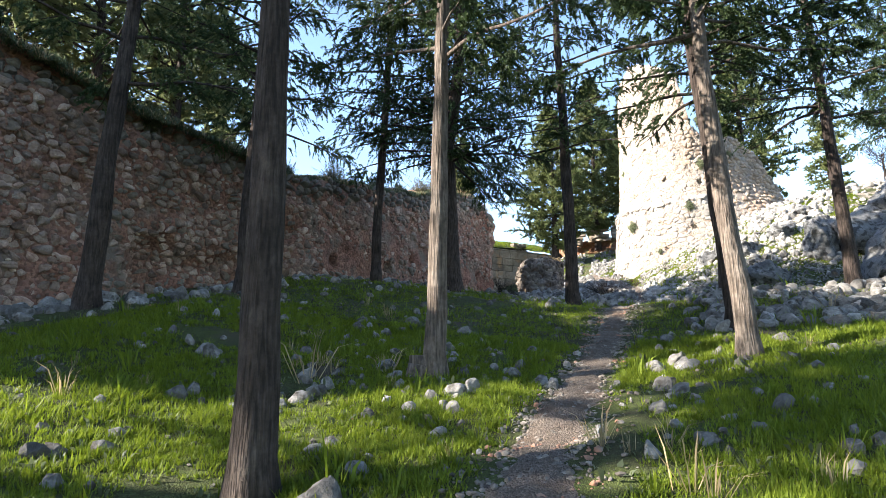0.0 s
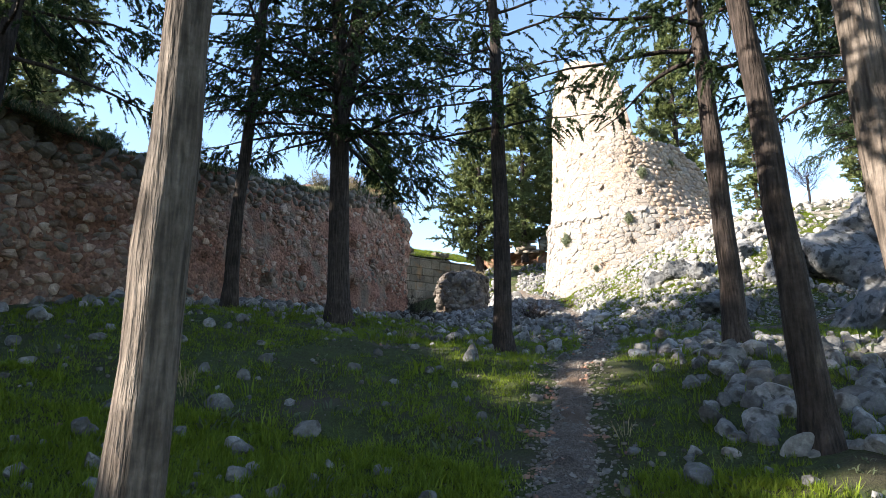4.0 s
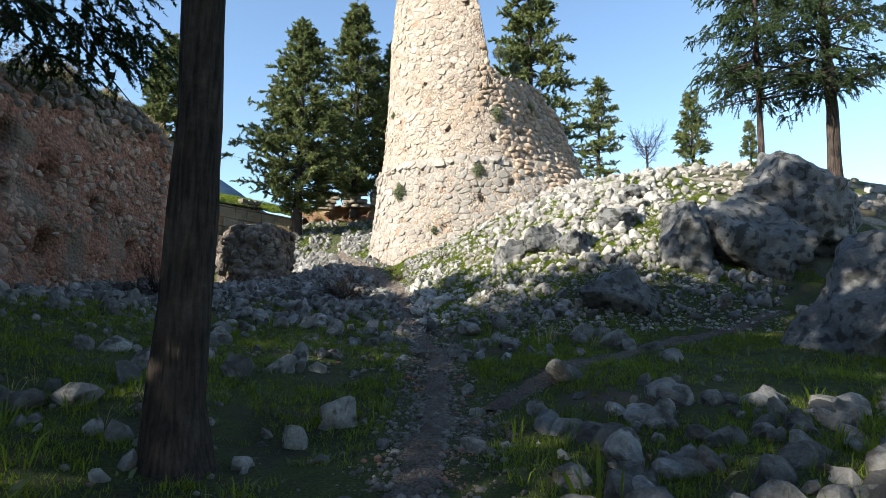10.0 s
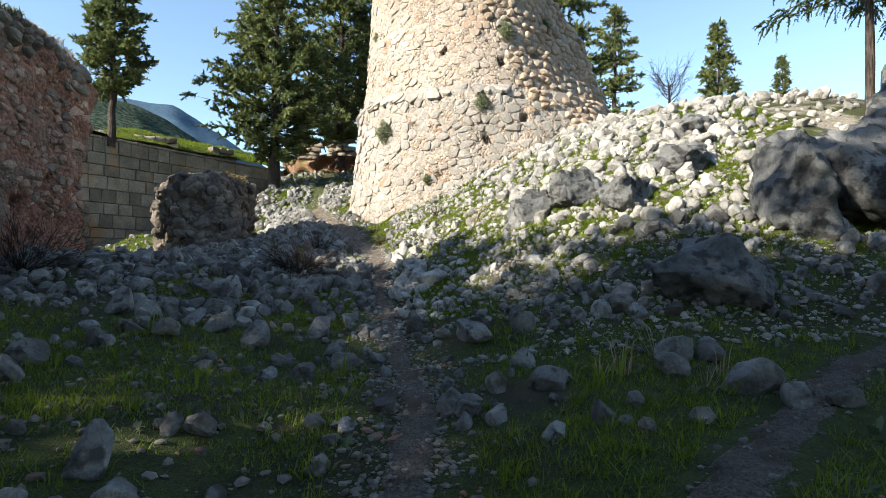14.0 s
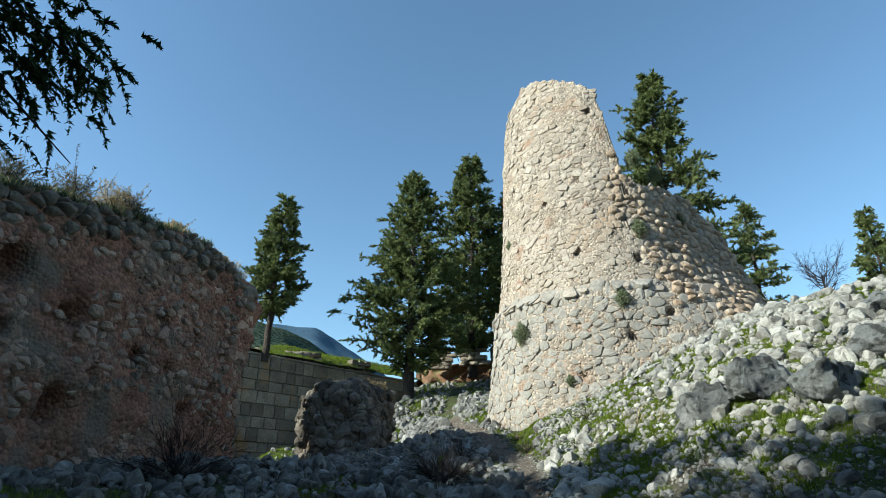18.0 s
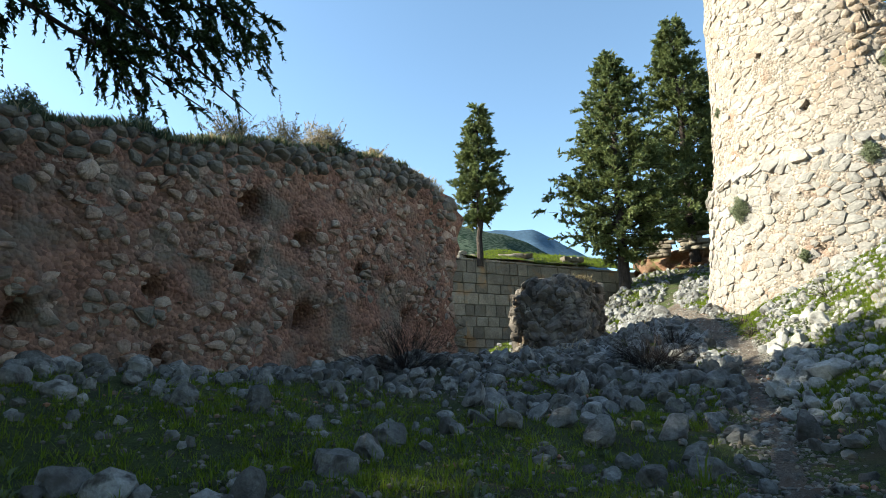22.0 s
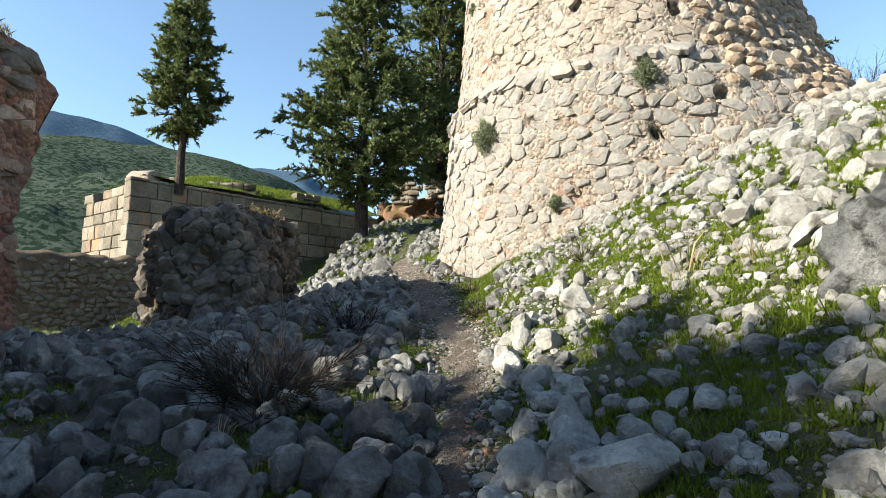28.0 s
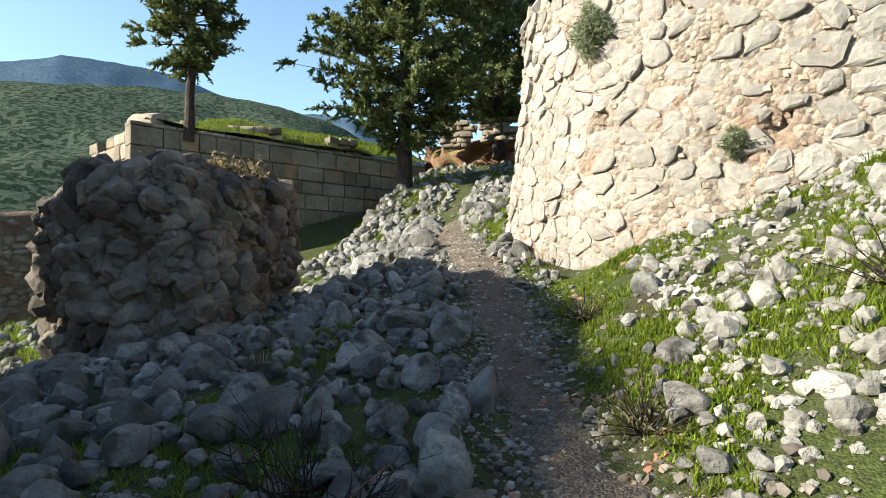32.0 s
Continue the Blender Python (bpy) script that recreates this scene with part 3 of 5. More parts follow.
def crumbled(y):
    """How deep the loose grey rubble lies on top of the mortared face."""
    return 0.55 + 0.45 * noise.noise(Vector((y * 0.55, 8.0, 4.0))) + 0.25 * noise.noise(Vector((y * 1.9, 2.0, 4.0)))


def crest_place(u, v):
    if v > wall_top(u) + 0.03 or v < wall_top(u) - crumbled(u) - 0.1:
        return None
    return (wall_face(u, v) - 0.12 * ease(0.5, 0.0, wall_top(u) - v), u, v), np.array([0.95, -0.12, 0.28]), np.array([0.13, 0.99, 0.0])


def wall_place(u, v):
    if v > wall_top(u) - crumbled(u) or v < wall_base(u) + 0.3:
        return None
    for hy, hz, r in WALL_HOLES:
        if math.hypot(u - hy, v - hz) < r * 1.1:
            return None
    smear = noise.noise(Vector((u * 0.45, v * 0.6, 20.0)))
    if u > 16.3 and (smear > 0.22 or noise.noise(Vector((u * 1.3, v * 1.5, 44.0))) > 0.30 or noise.noise(Vector((u * 7.3, v * 7.1, 3.0))) > 0.12):
        return None
    return (wall_face(u, v), u, v), np.array([0.99, -0.13, 0.0]), np.array([0.13, 0.99, 0.0])


# ---- the round tower ----
TX, TY = 3.6, 38.2


def tower_r(phi, z):
    """Radius of the tower at a bearing (degrees right of the side that faces the path) and height."""
    r = lerp_profile(z, [(3, 5.4), (6.5, 5.05), (9.0, 4.80), (9.12, 4.66), (11.6, 4.42), (15.5, 4.32), (17.5, 4.15), (19.0, 3.8), (20.2, 3.2)])
    return r + 0.45 * ruined(phi) * ease(10.5, 7.0, z)


def ruined(phi):
    """How far the facing has gone: all of it on the broken side."""
    return ease(6.0, 50.0, phi) * ease(150.0, 95.0, phi)


def tower_top(phi):
    top = lerp_profile(phi, [(-180, 16.0), (-120, 15.5), (-90, 16.4), (-70, 17.9), (-52, 18.7), (-40, 18.6), (-20, 18.0), (-8, 17.4), (-1, 16.8), (2, 15.9), (5, 14.6), (8, 13.2), (10, 12.9),
                             (25, 12.85), (38, 12.95), (54, 12.35), (72, 11.0), (90, 9.2), (140, 10.0), (160, 13.0), (180, 16.0)])
    return top + 0.30 * noise.noise(Vector((phi * 0.09, 4, 0))) + 0.26 * noise.noise(Vector((phi * 0.4, 8, 0)))


LEDGE = lambda phi: 9.05 + 0.15 * noise.noise(Vector((phi * 0.05, 0, 0)))


def tower_point(phi, z, out=0.0):
    a = radians(phi - 98.0)
    r = tower_r(phi, z) + out
    back = 0.28 * ruined(phi) * max(0.0, z - 7.8) * ease(110.0, 60.0, phi)
    return TX + r * math.cos(a), TY + 0.86 * r * math.sin(a) + back, z


TOWER_HOLES = [(-52, 11.5), (-30, 12.6), (-12, 13.2), (8, 12.4), (-44, 14.6), (-22, 15.6), (-60, 13.4), (-5, 16.0), (-35, 17.4), (-15, 10.4), (10, 9.9), (-40, 9.8), (25, 10.3),
               (-38, 6.6), (-14, 6.2), (4, 7.3), (-26, 7.9), (-55, 8.2), (18, 8.0), (-48, 16.4), (-8, 18.0)]


def tower_skin(phi, z):
    out = bumpy(phi * 0.08, z, 1.0, 0.8, 0.10) + bumpy(phi * 0.08, z, 5.0, 3.0, 0.05)
    for hp, hz in TOWER_HOLES:
        d = math.hypot((phi - hp) * 0.08, z - hz) / 0.11
        if d < 1.5:
            out -= 0.35 * ease(1.3, 0.6, d)
    return out


phis = np.arange(-180, 180, 1.0)
TL = 110
loops = []
for phi in phis:
    top = tower_top(phi)
    col = []
    for k in range(TL):
        z = 3.0 + (top - 3.0) * k / (TL - 1)
        col.append(tower_point(phi, z, tower_skin(phi, z)))
    for inset, drop in ((0.5, 0.05), (1.0, 0.1), (1.4, 0.4)):
        col.append(tower_point(phi, top, -min(inset, tower_r(phi, top) - 0.35))[:2] + (top - drop + 0.1 * noise.noise(Vector((phi * 0.3, inset, 0))),))
    col.append((TX + 0.3 * math.cos(radians(phi - 98)), TY + 0.3 * math.sin(radians(phi - 98)), min(top - 0.4, 10.2)))
    loops.append(col)
tower_v = np.array(loops)
tower = thing("round_tower", "tall ruined round tower of pale rubble stone, broken open", "tower")
body = solid("masonry_body", tower_v.reshape(-1, 3), np.concatenate([grid_faces(len(phis), tower_v.shape[1]), np.stack([
    (len(phis) - 1) * tower_v.shape[1] + np.arange(tower_v.shape[1] - 1), np.arange(tower_v.shape[1] - 1), np.arange(1, tower_v.shape[1]),
    (len(phis) - 1) * tower_v.shape[1] + np.arange(1, tower_v.shape[1])], 1)]), TOWER_MORTAR, parent=tower)


def tower_place(u, v):
    """u runs round the tower in metres of a 4.6 m circle."""
    phi = math.degrees(u / 4.6)
    if v > tower_top(phi) - 0.05:
        return None
    for hp, hz in TOWER_HOLES:
        if math.hypot((phi - hp) * 0.08, v - hz) < 0.16:
            return None
    plaster = noise.noise(Vector((u * 0.5, v * 0.45, 33.0)))
    if v > 9.2 and phi < 9 and plaster > 0.22:
        return None
    p = np.array(tower_point(phi, v, tower_skin(phi, v)))
    q = np.array(tower_point(phi + 0.5, v, tower_skin(phi, v)))
    r = np.array(tower_point(phi, v + 0.1, tower_skin(phi, v)))
    along = (q - p) / np.linalg.norm(q - p)
    up = (r - p) / np.linalg.norm(r - p)
    out = np.cross(along, up)
    out /= np.linalg.norm(out)
    return p, out, np.cross(up, out)


# ---- the stub of rubble core ----
def lump(name, centre, half, seed, material, parent=None, level=4, rough=0.25, boxy=0.55, turn=0.0, cuts=6, label=""):
    v, t = stone_shape(seed, level, cuts, rough, boxy)
    fine = np.array([1 + 0.05 * noise.fractal(Vector(p * 3.0) + Vector((seed, 0, 0)), 0.8, 2.0, 5) - 0.16 * abs(noise.noise(Vector(p * 2.2) + Vector((0, seed, 0))))
                     - 0.07 * abs(noise.noise(Vector(p * 6.0) + Vector((0, 0, seed)))) - 0.035 * abs(noise.noise(Vector(p * 15.0) + Vector((seed, 0, seed)))) for p in v])
    v = v * fine[:, None] * np.array(half)
    m = np.array(Matrix.Rotation(turn, 3, "Z"))
    return solid(name, v @ m.T + np.array(centre), t, material, parent=parent, label=label)
stub = thing("wall_stub", "dark freestanding stub of rubble wall core with dry grass on top", "wall")
STUB = (-5.75, 34.55, 4.45, 1.28, 1.35, 1.55, 0.10)
core = lump("core", STUB[:3], STUB[3:6], 71, STUB_CORE, stub, 5, 0.16, 0.66, STUB[6], 0)
low_wall = tagged(new("wall_low"), "low ruined rubble wall with grass on its top", "wall", kind="structure")
L0, L1 = np.array([-15.7, 44.9]), np.array([-19.6, 39.3])
LD = (L1 - L0) / np.linalg.norm(L1 - L0)
LF = np.array([-LD[1], LD[0]])
low_v = []
for i in range(30):
    c = L0 + (L1 - L0) * i / 29
    hi = 6.35 + 0.2 * noise.noise(Vector((i * 0.4, 0, 0)))
    for off, z in ((-0.02, 1.5), (0.0, 4.0), (-0.03, hi - 0.1), (-0.3, hi + 0.1), (-0.9, hi), (-1.0, 1.5)):
        q = c + LF * off
        low_v.append((q[0], q[1], z + 0.05 * noise.noise(Vector((q[0], q[1], z)))))
solid("low_wall_body", low_v, grid_faces(30, 6), STUB_CORE, parent=low_wall)


def low_place(u, v):
    q = L0 + LD * u
    return ((q[0], q[1], v), np.array([LF[0], LF[1], 0.0]), np.array([LD[0], LD[1], 0.0])) if v < 6.3 and u < 6.7 else None

# ---- cut-stone terrace wall ----
A0, A1 = np.array([-16.3, 45.4]), np.array([-8.6, 57.0])
ALONG = (A1 - A0) / np.linalg.norm(A1 - A0)
FACE = np.array([ALONG[1], -ALONG[0]])
terrace = tagged(new("wall_terrace"), "cut ashlar block terrace wall of a courtyard", "wall", kind="structure")


def ashlar_block(g, w, h, deep=0.35, worn=0.03):
    """A squared block with worn arrises and a slightly uneven face, standing about its middle."""
    rings = []
    for y, inset in ((deep, 0.0), (-deep + worn, 0.0), (-deep, worn)):
        a, b = w / 2 - 0.013 - inset, h / 2 - 0.013 - inset
        steps = [(-a, -b), (-a * 0.3, -b), (a * 0.35, -b), (a, -b), (a, 0), (a, b), (a * 0.3, b), (-a * 0.35, b), (-a, b), (-a, 0)]
        rings += [(px + g.normal(0, 0.006), y + (g.normal(0, 0.010) if y < 0 else 0), pz + g.normal(0, 0.006)) for px, pz in steps]
    rings.append((g.uniform(-0.2, 0.2) * w, -deep - g.uniform(0.0, 0.025), g.uniform(-0.2, 0.2) * h))
    rings.append((0, deep, 0))
    f = []
    for k in range(2):
        for i in range(10):
            j = (i + 1) % 10
            f += [(k * 10 + i, k * 10 + j, (k + 1) * 10 + j), (k * 10 + i, (k + 1) * 10 + j, (k + 1) * 10 + i)]
    f += [(20 + i, 20 + (i + 1) % 10, 30) for i in range(10)] + [((i + 1) % 10, i, 31) for i in range(10)]
    return np.array(rings), np.array(f)


BLOCKS = [stone_shape(700 + k, 3, 3, 0.09, 0.90, 0.9) for k in range(6)]


def ashlar_face(start, along, face, length, low, high, row, seed, parent, skip=0.0):
    g = np.random.default_rng(seed)
    z, yaw = low, math.atan2(along[1], along[0])
    while z < high - 0.1:
        h = min(row * g.uniform(0.8, 1.2), high - z)
        u = -g.uniform(0, 0.4)
        while u < length:
            w = min(g.uniform(0.5, 1.35), length - u + 0.02)
            if w > 0.12 and not (z + h > high - 0.4 and g.random() < skip):
                ob = solid("block", *ashlar_block(g, w, h), ASHLAR, False, parent)
                c = start + along * (u + w / 2) + face * g.normal(-0.30, 0.012)
                ob.matrix_basis = Matrix.Translation((c[0], c[1], z + h / 2)) @ Matrix.Rotation(yaw, 4, "Z")
            u += w
        z += h


ashlar_face(A0, ALONG, FACE, 14.0, 3.4, 10.1, 0.62, 5, terrace, 0.06)
R0 = np.array([-20.6, 47.6])
RA = (A0 - R0) / np.linalg.norm(A0 - R0)
ashlar_face(R0, RA, np.array([RA[1], -RA[0]]), 4.7, 4.5, 9.9, 0.6, 6, terrace, 0.3)
core_v = np.array([(*(A0 + ALONG * u - FACE * d), z) for u in (0.2, 14.0) for d in (0.15, 1.2) for z in (3.0, 9.8)])
solid("backing", core_v, np.array([[0, 1, 5, 4], [2, 6, 7, 3], [0, 2, 3, 1], [4, 5, 7, 6], [1, 3, 7, 5]]), ASHLAR, False, terrace)
capstone = thing("fallen_capstone", "squared grey block standing alone on the terrace wall", "stone", place=(-16.6, 46.2, 10.25))
solid("block_body", BLOCKS[2][0] * np.array([0.55, 0.45, 0.38]), BLOCKS[2][1], ASHLAR, parent=capstone)



def ruin(label, x, y, z, long, high, yaw, seed):
    """A low remnant of walling: rough blocks laid in two or three courses."""
    g = np.random.default_rng(seed)
    top = thing("ruined_masonry", label, "ruin", place=(x, y, z))
    top.rotation_euler = (0, 0, yaw)
    h = -0.15
    while h < high:
        rise, u = g.uniform(0.22, 0.34), -long / 2 * g.uniform(0.7, 1.0)
        while u < long / 2 * g.uniform(0.6, 1.0):
            w = g.uniform(0.3, 0.75)
            ob = solid("block", BLOCKS[int(g.integers(0, 6))][0] * np.array([w / 2, 0.3, rise / 2]), BLOCKS[0][1], ASHLAR, parent=top)
            ob.location = (u + w / 2, g.normal(0, 0.04), h + rise / 2)
            u += w
        h += rise


ruin("low dark remnant of masonry on the grass terrace", -14.6, 50.0, 10.15, 2.6, 0.45, 0.55, 1)
ruin("small pile of pale blocks on the grass terrace", -16.6, 48.2, 10.1, 1.2, 0.5, 0.3, 2)
ruin("broken pale masonry on top of the earth bank", -6.8, 56.6, 11.0, 1.6, 1.2, 0.1, 3)
ruin("broken pale masonry on top of the earth bank", -4.6, 56.4, 11.2, 1.8, 1.0, -0.2, 4)
ruin("broken pale masonry on top of the earth bank", -2.6, 56.6, 11.4, 1.2, 1.3, 0.3, 5)
ruin("low broken masonry at the edge of the terrace", -11.9, 53.2, 10.2, 1.4, 0.4, 0.9, 6)

# grass terrace behind it
tv, n1, n2 = [], 30, 26
for i in range(n1):
    for j in range(n2):
        u = 0.25 + 14.5 * i / (n1 - 1)
        d = 0.1 + min(26, 4.3 + 1.8 * u) * (j / (n2 - 1)) ** 1.6
        p = A0 + ALONG * u - FACE * d
        tv.append((p[0], p[1], 10.22 + 0.02 * d + 1.25 * min(1.0, d / 3.0) * ease(0.5, 5.0, u) + 0.16 * noise.noise(Vector((p[0] * 0.6, p[1] * 0.6, 0)))))
tagged(solid("terrace_ground", tv, grid_faces(n1, n2), GROUND), "bright green grass terrace above the cut-stone wall", "ground", kind="structure")

# red earth bank between terrace and tower
bank_v = []
for i in range(40):
    for j in range(14):
        s, h = i / 39, j / 13
        x, y = -9.0 + 8.0 * s, 57.0 - 2.5 * s
        zz = 8.4 + 3.0 * h + 0.8 * noise.noise(Vector((s * 7, h * 2, 1)))
        bank_v.append((x + 0.8 * noise.noise(Vector((s * 12, h * 5, 4))), y + 1.6 * h + 1.0 * noise.noise(Vector((s * 12, h * 5, 9))), zz))
tagged(solid("earth_bank", bank_v, grid_faces(40, 14), RED_EARTH), "eroded bank of red earth and broken masonry below the trees", "ground", kind="structure")

# ---- boulders ----
def boulder(centre, half, seed, turn=0.0, label="large grey weathered limestone boulder on the hillside", cuts=12, rough=0.30):
    ob = lump("boulder", (0, 0, 0), half, seed, BOULDER, None, 5, rough, 0.25, turn, cuts)
    ob.location = (centre[0], centre[1], land_z(centre[0], centre[1]) + centre[2])
    return tagged(ob, label, "boulder", "boulders on the slope")


boulder((8.1, 20.3, 0.55), (1.9, 1.5, 1.45), 31, 0.3)
boulder((7.2, 24.9, 0.40), (0.80, 0.80, 1.20), 33, 0.2)
boulder((9.0, 25.0, 0.45), (1.45, 1.3, 1.55), 32, 0.9)
boulder((10.9, 25.9, 0.60), (1.9, 1.5, 1.75), 34, 0.6)
boulder((11.3, 22.6, 0.6), (1.3, 1.3, 1.6), 41, 0.6)
boulder((4.95, 23.3, 0.12), (1.15, 0.85, 0.70), 35, 0.4, "low rounded grey boulder in shade at the foot of the slope")
boulder((3.25, 27.15, 0.05), (0.56, 0.42, 0.62), 36, 0.3, "upright grey rock slab leaning on the slope")
boulder((4.15, 26.9, 0.10), (0.58, 0.46, 0.50), 37, 0.3, "pale sunlit boulder on the rubble slope")
boulder((4.75, 26.1, 0.10), (0.66, 0.52, 0.52), 38, 1.3, "pale sunlit boulder on the rubble slope")
boulder((6.2, 27.0, 0.12), (0.7, 0.6, 0.5), 39, 1.0, "pale sunlit boulder on the rubble slope")
boulder((7.6, 29.0, 0.1), (0.7, 0.5, 0.45), 40, 0.6, "white sunlit rock high on the slope")

# ---- loose stones ----
LOOSE = [stone_shape(500 + k, 4, 12, 0.14, 0.1) for k in range(12)]
LOOSE_MID = [stone_shape(500 + k, 3, 12, 0.14, 0.1) for k in range(12)]
LOOSE_FAR = [stone_shape(500 + k, 2, 11, 0.14, 0.1) for k in range(12)]
LOOSE_TINY = [stone_shape(500 + k, 1, 4, 0.25, 0.1) for k in range(12)]
rng = np.random.default_rng(11)
spots = []


def sow(count, x0, x1, y0, y1, small, large, keep=lambda x, y: 1.0):
    for _ in range(count):
        x, y = rng.uniform(x0, x1), rng.uniform(y0, y1)
        if abs(x - path_x(y)) < lerp_profile(y, [(20, 0.34), (23, 0.17), (27.5, 0.17), (29.5, 0.34)]) or x < wall_x(y) + 0.3 and y < 31.5 or rng.random() > keep(x, y):
            continue
        s = small * (large / small) ** (rng.random() ** 1.8)
        spots.append((x, y, s))


patch = lambda x, y: ease(-0.1, 0.35, noise.noise(Vector((x * 0.45, y * 0.45, 2))))
sow(360, -9, -0.3, 2, 17, 0.04, 0.16)
sow(90, -4, -0.3, 4.5, 9, 0.05, 0.13)
sow(70, 1.4, 3.4, 4, 10, 0.05, 0.14)
sow(420, 1.9, 6.4, 9.6, 13.6, 0.07, 0.21)
sow(330, 1.6, 6.2, 12.5, 17, 0.06, 0.20)
sow(430, -8, 4.5, 16, 24, 0.06, 0.24, lambda x, y: 0.35 + 0.65 * patch(x, y + 30))
sow(220, -8.6, -5.5, 17, 28, 0.06, 0.2)
thick = lambda x, y: 0.10 + 0.90 * ease(23.6, 26.6, y + 0.10 * max(0.0, -3 - x))
sow(1500, -8.0, 2.6, 21.0, 29, 0.03, 0.10, thick)
sow(1200, -8.0, 1.2, 21.5, 29, 0.075, 0.21, thick)
sow(280, 0.6, 3.4, 24.0, 27.5, 0.03, 0.13)
sow(1500, -7.6, -0.6, 28, 37, 0.03, 0.10)
sow(1150, -7.6, -0.9, 28, 37, 0.075, 0.22)
sow(700, -9.0, -2.2, 37, 50, 0.08, 0.30)
sow(60, -7.0, -0.6, 23, 33, 0.16, 0.24)
sow(700, 2.2, 7.0, 22.8, 27.5, 0.03, 0.13)
sow(500, 0.3, 7.5, 27.5, 35, 0.025, 0.09)
sow(700, -13.0, -7.6, 32, 45, 0.04, 0.18)
sow(900, 3.4, 9, 22.5, 31, 0.05, 0.22, lambda x, y: 0.45 + 0.55 * patch(x, y))
sow(1300, 2.8, 9.5, 28.0, 38, 0.06, 0.22, lambda x, y: 0.3 + 0.7 * patch(x + 7, y))
sow(1150, 0.0, 8, 27.5, 36, 0.03, 0.15, lambda x, y: 0.4 + 0.6 * patch(x + 20, y))
sow(330, 0.2, 3.5, 28.5, 34, 0.03, 0.13)
sow(1500, 4.5, 16, 27, 44, 0.05, 0.22)
sow(2200, -9.5, 0, 36, 56, 0.06, 0.26)
sow(160, -6.0, -2.4, 37, 46, 0.18, 0.42, lambda x, y: ease(0.4, 0.7, path_x(y) - x) * ease(2.4, 1.4, path_x(y) - x))
sow(500, -0.5, 3.0, 4, 34, 0.04, 0.13, lambda x, y: ease(0.7, 0.45, abs(x - path_x(y))))
sow(260, -9.3, -7.4, 4, 31, 0.10, 0.28)
picked = [(-0.77, 5.70, 0.13), (1.62, 7.75, 0.15), (1.70, 8.0, 0.11), (1.53, 9.3, 0.16), (-0.71, 2.95, 0.17), (-0.7, 3.43, 0.09), (-0.56, 5.09, 0.12), (1.64, 6.24, 0.13), (1.56, 6.9, 0.1), (1.39, 4.05, 0.1), (2.72, 4.4, 0.08), (1.47, 6.61, 0.15), (1.39, 7.44, 0.15), (1.58, 5.97, 0.07), (-1.52, 5.82, 0.08), (-3.27, 5.58, 0.14), (-0.39, 6.94, 0.12), (-1.16, 13.63, 0.17), (-2.11, 14.7, 0.09), (2.33, 14.17, 0.24), (2.21, 15.51, 0.18), (1.88, 16.52, 0.15), (3.94, 16.75, 0.18), (1.49, 13.76, 0.17), (0.06, 15.73, 0.06)]
picked += [(-0.91, 18.65, 0.18), (-2.32, 20.34, 0.2), (-0.55, 19.08, 0.13), (2.47, 18.28, 0.12), (-0.68, 23.67, 0.09), (0.8, 20.73, 0.12), (3.68, 21.56, 0.2), (-0.75, 18.78, 0.12), (1.32, 26.17, 0.26), (0.1, 26.62, 0.15), (-0.42, 28.59, 0.12), (0.62, 28.49, 0.14), (1.08, 27.47, 0.13), (0.71, 29.32, 0.19), (-0.68, 30.09, 0.16), (-0.72, 29.63, 0.13), (-0.95, 29.17, 0.17), (-1.21, 29.96, 0.12), (1.3, 29.97, 0.19), (0.49, 30.06, 0.08), (1.39, 29.61, 0.2), (1.18, 30.49, 0.15), (-1.48, 30.31, 0.13)]
spots += picked
order = sorted(range(len(spots)), key=lambda k: (spots[k][0] - path_x(spots[k][1])) ** 2 * (1 if -1 < spots[k][1] < 34 else 9) / spots[k][2] ** 1.5)
order = [k for k in range(len(spots) - len(picked), len(spots))] + [k for k in order if k < len(spots) - len(picked)]
lone, middling, shared, rest, debris = set(order[:300]), set(order[300:1300]), {}, Heap(), Heap()
for k, (x, y, s) in enumerate(spots):
    shape = k % 12
    m = turn_matrix(rng, 0.8) @ np.diag([s * rng.uniform(0.9, 1.3), s * rng.uniform(0.75, 1.05), s * rng.uniform(0.65, 1.0)])
    z = land_z(x, y) + s * (0.10 + 0.22 * ease(16.0, 22.0, y))
    if k in lone:
        # Stones on the sunlit slope take the paler copy of the material.
        sunlit_one = x > 0.5 and y > 24.3
        if (shape, sunlit_one) not in shared:
            ob = solid("stone", *LOOSE[shape], STONE_SUNLIT if sunlit_one else STONE_LOOSE, False)
            shared[shape, sunlit_one] = ob.data
        else:
            ob = new("stone", shared[shape, sunlit_one])
        ob.matrix_basis = Matrix([[*m[0], x], [*m[1], y], [*m[2], z], [0, 0, 0, 1]])
        tagged(ob, "loose limestone rock lying on the slope, coloured pale for sun" if sunlit_one else "loose grey limestone rock lying beside the path", "stone", "loose stones")
    else:
        v, t = (LOOSE_MID if k in middling else LOOSE_FAR if s > 0.10 else LOOSE_TINY)[shape]
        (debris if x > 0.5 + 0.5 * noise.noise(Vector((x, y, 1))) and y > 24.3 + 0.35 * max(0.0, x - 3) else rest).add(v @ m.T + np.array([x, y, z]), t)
tagged(debris.build("rubble", STONE_SUNLIT, False), "stones tumbled from the broken tower, coloured pale for the sunlit slope", "rubble", kind="stuff")
tagged(rest.build("rubble", STONE_GREY, False), "field of loose grey limestone rubble", "rubble", kind="stuff")


